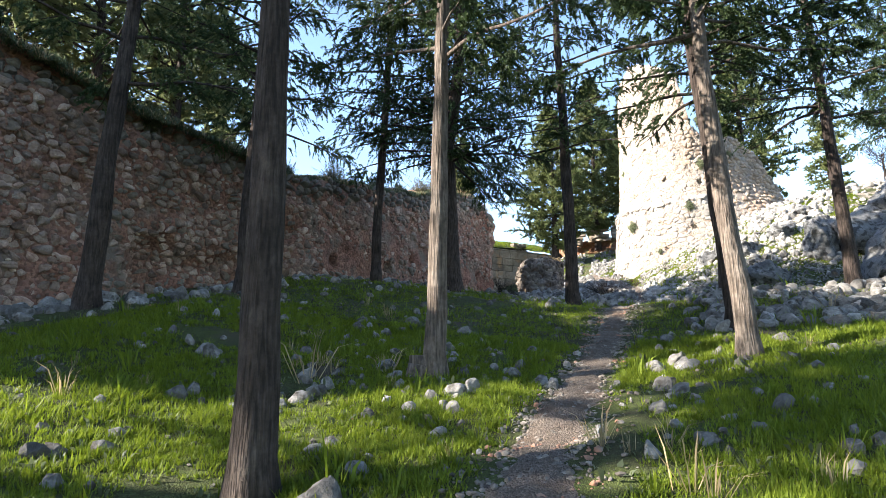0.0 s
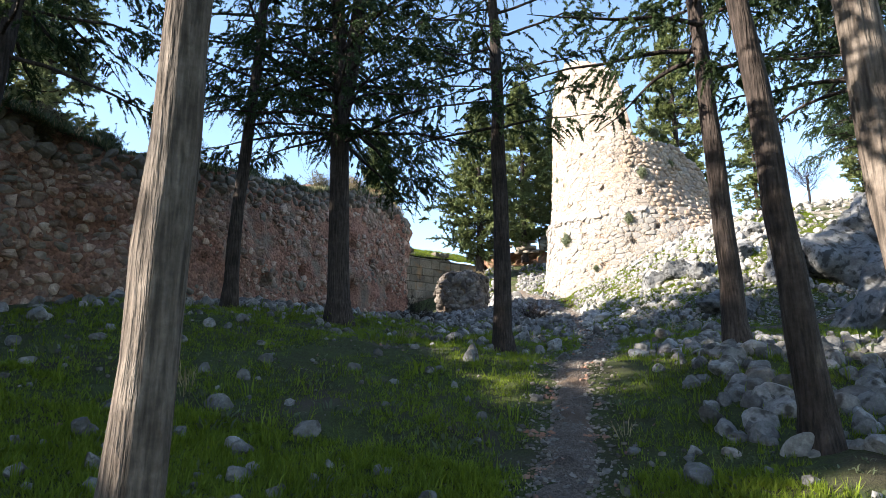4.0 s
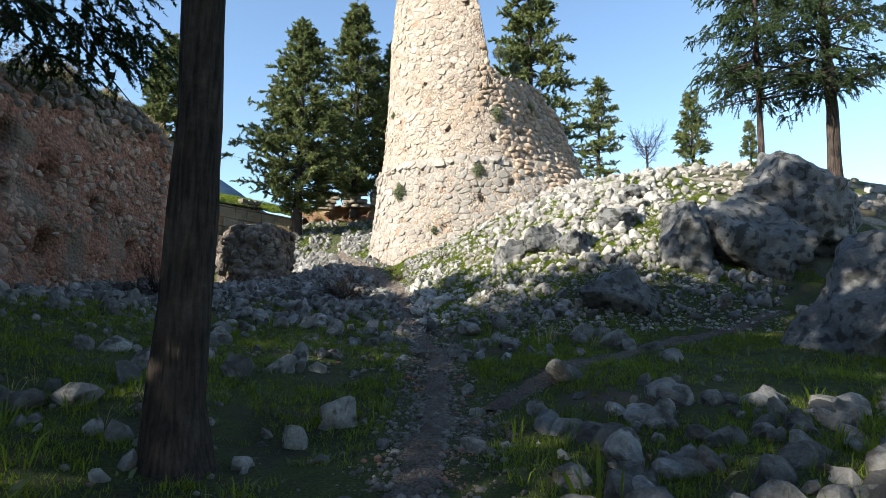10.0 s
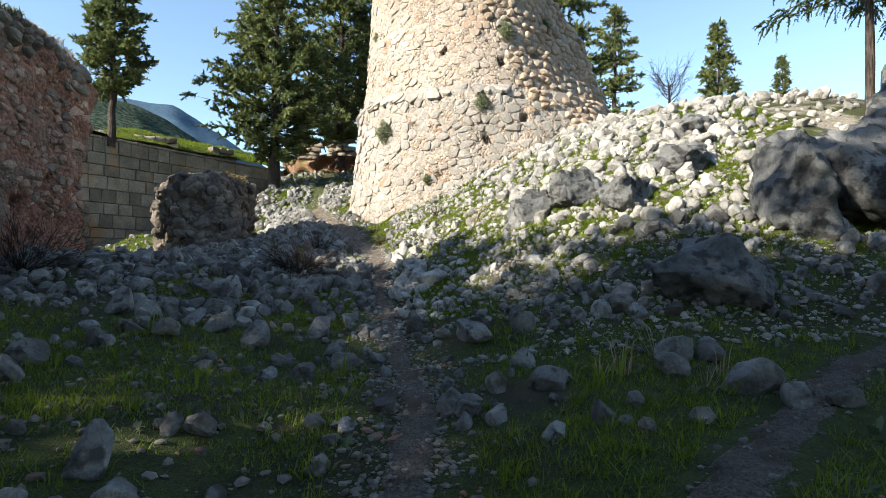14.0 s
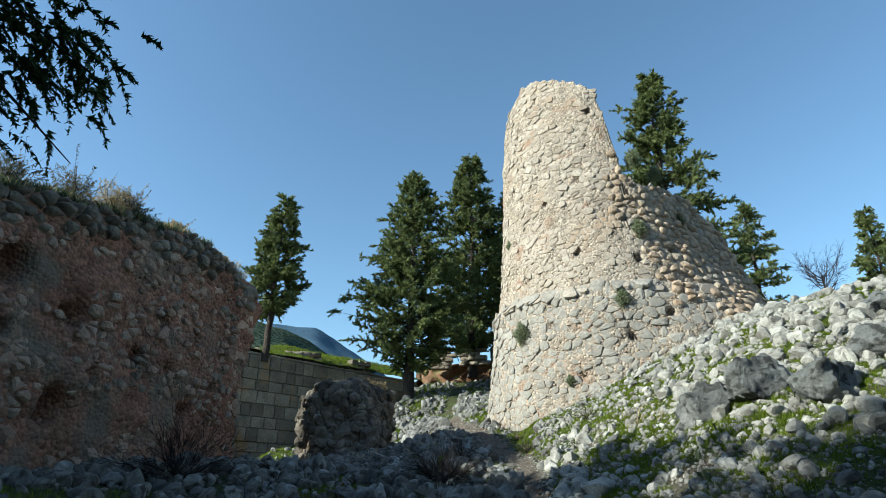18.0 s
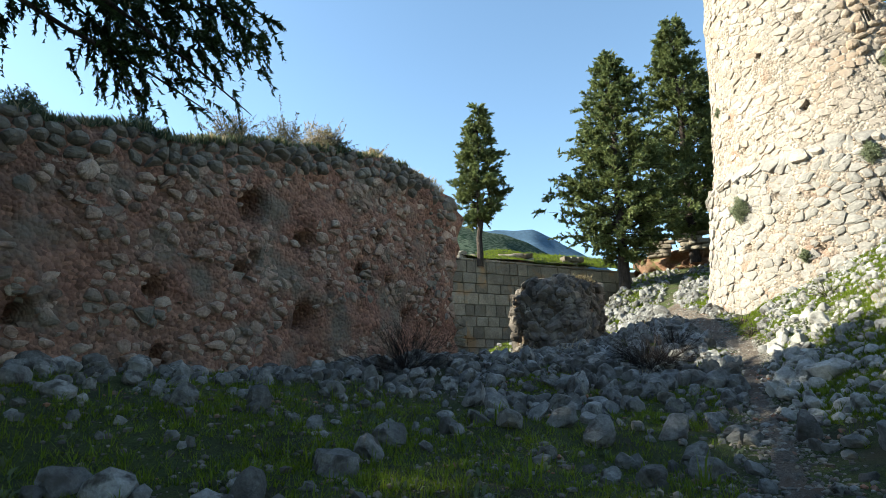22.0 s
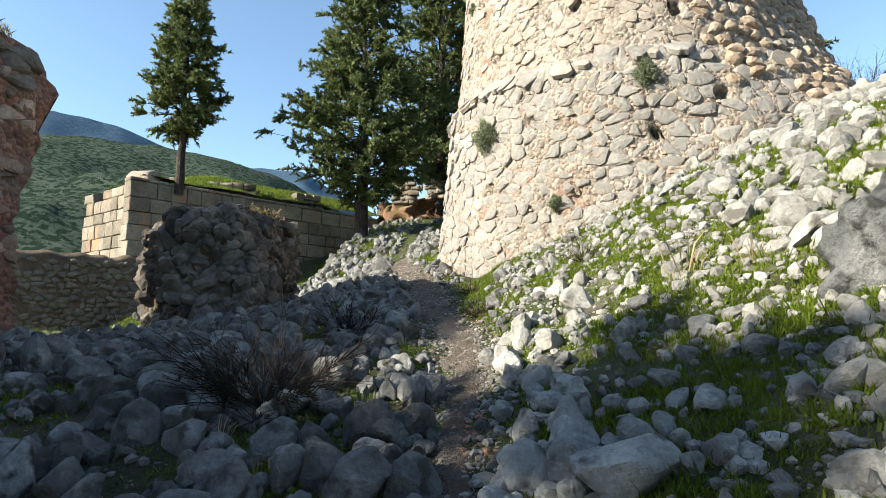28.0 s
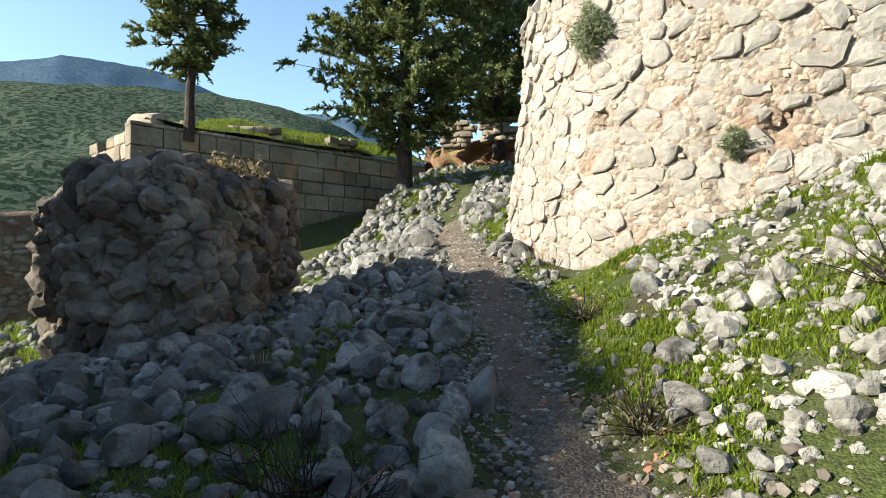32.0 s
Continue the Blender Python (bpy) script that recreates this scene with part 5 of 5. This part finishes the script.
terrace_spots = [tuple(A0 + ALONG * u - FACE * d) for u, d in np.random.default_rng(32).uniform((0.3, 0.15), (14.0, 9.0), (9000, 2)) if d < 4.2 + 1.8 * u]
lawn("grass", 32, terrace_spots, 7, 0.10, 0.010, GRASS, "bright sunlit grass on the terrace", 0.12, 0.8, terrace_z)
tufts("tall_grass", 21, scatter(21, 1500, -7, 6, 1, 24, meadow), 7, 0.15, 0.005, GRASS, "longer tufts of fresh grass", lean=0.8)
tufts("low_herbs", 4, scatter(4, 6500, -9, 8, 1, 30, lambda x, y: 0.5 + 0.5 * meadow(x, y)), 8, 0.055, 0.010, HERB, "low broad-leaved grey-green herbs", 0.10, 1.2, "weeds")
tufts("dry_grass", 5, scatter(5, 1500, -8, 8, 2, 48, lambda x, y: ease(0.15, 0.45, noise.noise(Vector((x * 0.4, y * 0.4, 40))))), 12, 0.26, 0.004, STRAW, "tufts of dry straw-coloured grass", 0.08, 0.9)


def on_top(name, seed, count, y0, y1, tall, material, label, blades=10, broad=0.006, lean=0.7):
    """Grass growing along the top of the long wall."""
    g = np.random.default_rng(seed)
    v, quads = [], []
    for _ in range(count):
        y = g.uniform(y0, y1)
        x = wall_x(y) - 0.05 - 1.5 * g.random() ** 1.6
        z = wall_top(y) + 0.12 * math.sin(min(1.0, (wall_x(y) - x) / 1.7) * 3.14) - 0.04
        for _ in range(blades):
            az, h, t = g.uniform(0, 6.283), tall * g.uniform(0.4, 1.3), lean * g.uniform(0, 1.2)
            px, py = x + g.normal(0, 0.05), y + g.normal(0, 0.05)
            dx, dy = math.cos(az) * h * t, math.sin(az) * h * t
            sx, sy = -math.sin(az) * broad, math.cos(az) * broad
            k = len(v)
            v += [(px - sx, py - sy, z), (px + sx, py + sy, z), (px + dx * 0.5 + sx, py + dy * 0.5 + sy, z + h * 0.6), (px + dx, py + dy, z + h * (1 - 0.2 * t))]
            quads.append((k, k + 1, k + 2, k + 3))
    return tagged(solid(name, v, quads, material, False), label, "grass", kind="stuff")


on_top("wall_top_grass", 8, 1100, 4, 31.2, 0.20, STRAW, "dry grass along the top of the long wall")
on_top("wall_top_herbs", 9, 2600, 3, 29.5, 0.20, HERB, "green herbs along the top of the long wall", 9, 0.014)


def bush(name, place, size, seed, material, label, count=260, leaf=0.05, twigs=26, flat=1.0, round_leaves=0):
    """A small shrub: twigs fanning out of one root, with fine leaves."""
    g = np.random.default_rng(seed)
    top = thing(name, label, "shrub", place=place)
    stems, leaves = Heap(), Heap()
    for _ in range(twigs):
        d = np.array([g.normal(0, 0.9), g.normal(0, 0.9), abs(g.normal(0.7 * flat, 0.35))])
        d /= np.linalg.norm(d)
        ln = size * g.uniform(0.5, 1.1)
        u = np.linspace(0, 1, 4)
        line = d * (u * ln)[:, None] + np.cumsum(g.normal(0, 0.12 * ln, (4, 3)), 0) * u[:, None]
        v, f = rod(line, [0.006 * size + 0.003, 0.005, 0.0035, 0.002], 4)
        if not count:
            stems = Heap()
        stems.add(v, f)
        if not count:
            for _ in range(11):
                q = line[1] + (line[3] - line[1]) * g.random()
                tip = q + (d + g.normal(0, 0.45, 3)) * ln * g.uniform(0.2, 0.45)
                v, f = rod(np.array([q, (q + tip) / 2 + g.normal(0, 0.02, 3), tip]), [0.0045, 0.003, 0.0015], 3)
                stems.add(v, f)
            stems.build("stem", TWIG, parent=top)
        if count:
            v, f = spray(g, line[1], line[3] - line[1], 1.0, int(count / twigs), leaf, 0.0)
            leaves.add(v, f)
    if round_leaves:
        q = g.normal(size=(round_leaves, 3))
        q /= np.linalg.norm(q, axis=1)[:, None]
        q *= (g.random(round_leaves) ** 0.45 * (1 + 0.25 * np.sin(q[:, 0] * 5 + q[:, 2] * 4)))[:, None]
        q = q * np.array([0.55, 0.55, 0.75]) * size + np.array([0, 0, 0.25 * size])
        d = q * 0.8 + g.normal(0, 0.6, q.shape)
        d /= np.linalg.norm(d, axis=1)[:, None] + 1e-9
        w = np.cross(d, g.normal(size=d.shape))
        w /= np.linalg.norm(w, axis=1)[:, None] + 1e-9
        leaves.add(np.stack([q - w * 0.010, q + w * 0.010, q + d * leaf * 1.6], 1).reshape(-1, 3), np.arange(round_leaves * 3).reshape(-1, 3))
    if count:
        tagged(stems.build("branchwork", TWIG, parent=top), kind="stuff")
        leaves.build("foliage", material, False, parent=top)
    return top


for k, (y, size, mat, word) in enumerate(((17.8, 0.95, SHRUB, "dry"), (24.2, 0.8, SHRUB, "grey"), (25.6, 0.9, SHRUB, "dry"), (26.6, 0.85, STRAW, "straw-coloured"), (27.0, 0.7, SHRUB, "dry"), (20.4, 0.5, HERB, "green"),
                                         (13.6, 0.55, SHRUB, "dry"), (15.2, 0.6, HERB, "green"), (10.2, 0.5, HERB, "green"), (22.3, 0.45, HERB, "green"), (28.6, 0.4, STRAW, "straw-coloured"))):
    bush("shrub", (wall_x(y) - 0.5, y, wall_top(y) + 0.05), size, 60 + k, mat, word + " spiky shrub on top of the ruined wall", 1500, 0.06, 60, 1.0, 1800)
for k, (phi, z, size) in enumerate(((-40, 7.7, 0.62), (-58, 11.55, 0.25), (12, 10.9, 0.5), (33, 11.6, 0.35), (2, 8.4, 0.5), (14, 13.7, 0.55), (24, 13.3, 0.5), (-18, 6.0, 0.25))):
    x, y, z = tower_point(phi, z, 0.02)
    bush("shrub", (x, y, z), size * 0.8, 80 + k, WALL_SHRUB, "grey-green shrub rooted in the tower masonry", 400, 0.038, 40, 0.45, 4200)
bush("bare_bush", (-1.32, 27.5, land_z(-1.32, 27.5) - 0.03), 0.72, 95, None, "dark bare twiggy bush growing out of the rubble", 0, 0.05, 70)
bush("bare_bush", (-5.9, 26.2, land_z(-5.9, 26.2) - 0.03), 1.0, 96, None, "dark bare twiggy bush growing out of the rubble", 0, 0.05, 70)
bush("bare_bush", (-1.4, 29.9, land_z(-1.4, 29.9) - 0.03), 0.5, 97, None, "dark bare twiggy bush growing out of the rubble", 0, 0.05, 40)
bush("dry_bush", (0.12, 31.0, land_z(0.12, 31.0) - 0.02), 0.36, 98, SHRUB, "small dry brown shrub beside the path", 300, 0.04, 50)
bush("dry_bush", (-0.2, 33.1, land_z(-0.2, 33.1) - 0.02), 0.3, 99, SHRUB, "small dry brown shrub beside the path", 200, 0.04, 40)
bush("dry_bush", (1.6, 31.6, land_z(1.6, 31.6) - 0.02), 0.4, 100, SHRUB, "dry grey shrub on the slope", 200, 0.04, 40)
for k in range(7):
    g = np.random.default_rng(200 + k)
    bush("shrub", (STUB[0] + g.uniform(-1.1, 1.1), STUB[1] + g.uniform(-0.8, 0.8), STUB[2] + STUB[5] - 0.05), 0.28, 210 + k, STRAW if k % 2 else SHRUB, "dry grass clump on the wall stub", 420, 0.06, 40)
bare = thing("bare_tree", "leafless grey tree beyond the slope", "tree", place=(19.5, 57.0, 14.2))
g = np.random.default_rng(4)
twigs = Heap()
for b in range(16):
    h, az = g.uniform(0.9, 2.5), b * 2.4 + g.normal(0, 0.3)
    ln = g.uniform(1.0, 1.7)
    u = np.linspace(0, 1, 6)
    limb = np.stack([np.cos(az) * ln * 0.75 * u ** 0.8, np.sin(az) * ln * 0.75 * u ** 0.8, h + ln * u ** 1.4], 1) + np.cumsum(g.normal(0, 0.04, (6, 3)), 0)
    v, f = rod(limb, np.linspace(0.035, 0.008, 6), 5)
    twigs.add(v, f)
    for _ in range(13):
        k = int(g.integers(1, 6))
        way = (limb[k] - limb[k - 1]) / np.linalg.norm(limb[k] - limb[k - 1]) + g.normal(0, 0.55, 3)
        tip = limb[k] + way * g.uniform(0.3, 0.7)
        v, f = rod(np.array([limb[k], (limb[k] + tip) / 2 + g.normal(0, 0.04, 3), tip]), [0.011, 0.008, 0.004], 4)
        twigs.add(v, f)
        for _ in range(3):
            q = limb[k] + (tip - limb[k]) * g.uniform(0.4, 1.0)
            v, f = rod(np.array([q, q + way * 0.12 + g.normal(0, 0.06, 3), q + way * 0.25 + g.normal(0, 0.14, 3)]), [0.006, 0.005, 0.003], 3)
            twigs.add(v, f)
v, f = rod(np.array([(0, 0, -0.5), (0.05, 0, 1.2), (0.0, 0.1, 2.6)]), [0.12, 0.09, 0.05], 8)
solid("trunk", v, f, TWIG, parent=bare)
tagged(twigs.build("branchwork", TWIG, parent=bare), kind="stuff")

# a cut stump with a board leaning at the pale tree
stump = thing("tree_stump", "short sawn grey tree stump at the foot of a tree", "stump", place=(-1.50, 6.32, land_z(-1.50, 6.32)))
v, f = rod(np.array([(0, 0, -0.1), (0, 0, 0.02), (0.01, 0, 0.09), (0.02, 0, 0.15), (0.02, 0, 0.155)]), [0.17, 0.155, 0.14, 0.135, 0.001], 16, 0.03, g)
solid("stump_wood", v, f, BARK_PALE, parent=stump)
plank = thing("wooden_offcut", "weathered grey board end leaning on a stump", "wood", place=(-1.48, 6.35, land_z(-1.50, 6.32) + 0.14))
solid("board", BLOCKS[1][0] * np.array([0.13, 0.05, 0.07]) + np.array([0, 0, 0.06]), BLOCKS[1][1], BARK_PALE, parent=plank)

# ---- pines behind the wall ----
def pine(seed, x, y, z, height, reach, label, thick=1.0):
    """A broad pine: bent trunk, long boughs and airy tufts of needles."""
    g = np.random.default_rng(seed)
    top = thing("pine_tree", label, "tree", "pines behind the wall", (x, y, z))
    hs = np.linspace(-0.5, height, 10)
    bend = np.cumsum(g.normal(0, 0.08, (10, 2)), 0)
    line = np.stack([bend[:, 0], bend[:, 1], hs], 1)
    v, f = rod(line, np.linspace(0.22, 0.05, 10), 9)
    solid("trunk", v, f, BARK, parent=top)
    needles = Heap()
    for b in range(int(height * 4.4 * thick)):
        h = height * g.uniform(0.30, 1.0)
        az = b * 2.4 + g.normal(0, 0.4)
        ln = reach * g.uniform(0.5, 1.1) * (1.15 - 0.6 * h / height)
        c = np.array([np.interp(h, hs, bend[:, 0]), np.interp(h, hs, bend[:, 1]), h])
        way = np.array([math.cos(az), math.sin(az), g.uniform(0.05, 0.45)])
        u = np.linspace(0, 1, 6)
        arm = c + way * (u * ln)[:, None] + np.cumsum(g.normal(0, 0.05 * ln, (6, 3)), 0) * 0.6
        v, f = rod(arm, np.linspace(0.05, 0.012, 6), 5)
        solid("limb", v, f, BARK, parent=top)
        for s in range(16):
            k = g.uniform(0.35, 1.0) * 5
            i = int(min(4, k))
            p = arm[i] + (arm[i + 1] - arm[i]) * (k - i)
            w2 = way + g.normal(0, 0.7, 3)
            w2 /= np.linalg.norm(w2)
            v, f = spray(g, p, w2, 0.50, 48, 0.13, 0.0)
            needles.add(v, f)
    needles.build("crown", PINE, False, parent=top)


# Seeds 12 to 20: added to shade the ground, mostly out of view.
pine(19, -15.3, -4.8, 5.6, 9.4, 2.6, "unseen full pine added behind the long wall for shade", 2.4)
pine(12, -17.0, 16.4, 2.5, 12.7, 2.6, "tall full pine added behind the long wall for shade", 1.3)
pine(15, -17.0, 10.0, 3.0, 14.0, 4.0, "tall airy pine behind the long wall", 1.2)
pine(2, -14.0, 10.6, 5.5, 8.5, 3.2, "airy light green pine behind the long wall")
pine(20, -15.5, 17.6, 2.8, 11.6, 1.9, "slim pine added behind the long wall for shade", 1.8)
pine(16, -15.5, 4.5, 4.5, 9.5, 3.4, "airy light green pine behind the long wall")
pine(18, -18.5, -1.5, 2.5, 11.5, 2.3, "unseen full pine added behind the long wall for shade", 1.8)
pine(17, -16.0, 0.4, 3.0, 10.5, 2.9, "unseen full pine added behind the long wall for shade", 2.6)
pine(11, -14.8, 14.0, 3.5, 10.6, 3.4, "tall airy pine behind the long wall")
pine(13, -20.5, 12.5, 1.5, 15.5, 4.4, "tall airy pine behind the long wall")
pine(1, -13.5, 13.0, 5.5, 9.5, 3.4, "airy light green pine behind the long wall")
# Crown thickened past its airy look to deepen the ground shade.
pine(3, -15.0, 8.0, 5.0, 10.0, 3.6, "airy light green pine behind the long wall", 2.2)


# ---- stones of the walls, last ----
rng = np.random.default_rng(77)
place_bedded(bedded(rng, 0.5, 31.3, 0.6, 9.2, 0.21, wall_place, 0.86, 1.3, 0.022, (-0.030, 0.065), 0.040, 0.4, 0.44), (-8.0, 26.5, 4.5), wall_long, "stone", "stonework", WALL_STONE, 300)
place_bedded(bedded(rng, 0.5, 31.3, 0.6, 9.2, 0.115, wall_place, 0.26, 1.3, 0.016, (-0.02, 0.04), 0.025, 0.4, 0.46), (-8.0, 26.5, 4.5), wall_long, "stone", "stonework", WALL_STONE, 40)
place_bedded(bedded(rng, 2.0, 31.2, 5.4, 9.3, 0.23, crest_place, 0.90, 1.25, 0.016, (0.02, 0.15), 0.07, 0.6, 0.44), (-8.4, 26.0, 7.8), wall_long, "stone", "crest_rubble", WALL_GREY, 200)


def torn_off(u, v):
    """Whether the facing is gone at a place on the tower: past an edge that wanders in and out."""
    edge = lerp_profile(v, [(5.0, 34.0), (9.0, 26.0), (10.0, 12.0), (12.5, 4.0), (16.0, 2.0)])
    return math.degrees(u / 4.6) > edge + 12 * noise.noise(Vector((u * 0.9, v * 0.7, 2.0))) + 9 * noise.noise(Vector((u * 2.6, v * 2.2, 6.0)))


def tower_old(u, v):
    return None if torn_off(u, v) else tower_place(u, v)


def tower_ruin(u, v):
    return tower_place(u, v) if torn_off(u, v) else None


place_bedded(bedded(rng, -8.2, 4.6, 4.2, 9.0, 0.27, tower_old, 0.95, 1.20, 0.014, (0.002, 0.026), 0.016, 0.14, 0.46), (0.6, 34.0, 6.0), tower, "stone", "stonework", TOWER_STONE, 300)
place_bedded(bedded(rng, -8.2, 2.9, 9.05, 19.2, 0.23, tower_old, 0.82, 1.35, 0.022, (0.000, 0.016), 0.010, 0.08, 0.42), (0.6, 34.0, 9.0), tower, "stone", "stonework", TOWER_UPPER, 150)
place_bedded(bedded(rng, -1.2, 8.8, 5.0, 14.4, 0.25, tower_ruin, 0.97, 1.22, 0.016, (0.0, 0.085), 0.045, 0.35, 0.36), (4.5, 34.0, 6.0), tower, "stone", "stonework", TOWER_TORN, 300)


def stub_pieces():
    """Stones bedded all over the core of the wall stub, fewer on the side where the mortar still holds."""
    me = core.data
    area = np.array([f.area for f in me.polygons])
    for k in rng.choice(len(area), 3000, p=area / area.sum()):
        f = me.polygons[int(k)]
        corner = np.array([me.vertices[i].co for i in f.vertices])
        n, c = np.array(f.normal), rng.dirichlet((1, 1, 1)) @ corner
        mortar = ease(0.2, 0.7, n[0] * 0.9 + n[1] * 0.2) * ease(-0.1, 0.25, noise.noise(Vector((c[1] * 0.9, c[2] * 0.9, 4.0))) + 0.15)
        if rng.random() < 0.75 * mortar or n[2] > 0.75 and rng.random() < 0.5:
            continue
        s = 0.066 * (3.4 ** (rng.random() ** 1.7))
        yield int(rng.integers(0, 14)), turn_matrix(rng, 0.8) @ np.diag([s * 1.2, s, s * 0.85]), c - n * s * rng.uniform(-0.15, 0.45)


place_pieces(stub_pieces(), (-5.0, 33.0, 5.0), stub, "stone", "stonework", STONE_STUB, 300, ROUND_KIT)
place_bedded(bedded(rng, 0.0, 6.8, 3.2, 6.4, 0.24, low_place, 0.92, 1.4, 0.02, (0.0, 0.06), 0.04, 0.4), (-15.7, 44.0, 5.0), low_wall, "stone", "stonework", WALL_GREY, 200)


def chips():
    """Bits of brick and small stone wedged into the tower's joints."""
    for _ in range(600):
        u, v = rng.uniform(-7.4, 4.0), 4.6 + 5.4 * rng.random() ** 1.2
        spot = tower_place(u, v)
        if spot is None:
            continue
        c, out, along = spot
        m = np.stack([along, out, np.cross(out, along)], 1) @ np.diag([rng.uniform(0.02, 0.06), 0.045, rng.uniform(0.012, 0.04)])
        yield m, np.asarray(c) - out * rng.uniform(0.012, 0.03)


heap = Heap()
for m, c in chips():
    v, t = BRICK_KIT[int(rng.integers(0, 10))]
    heap.add(v @ m.T + c, t)
tagged(heap.build("chipwork", BRICK, False, tower), kind="stuff")
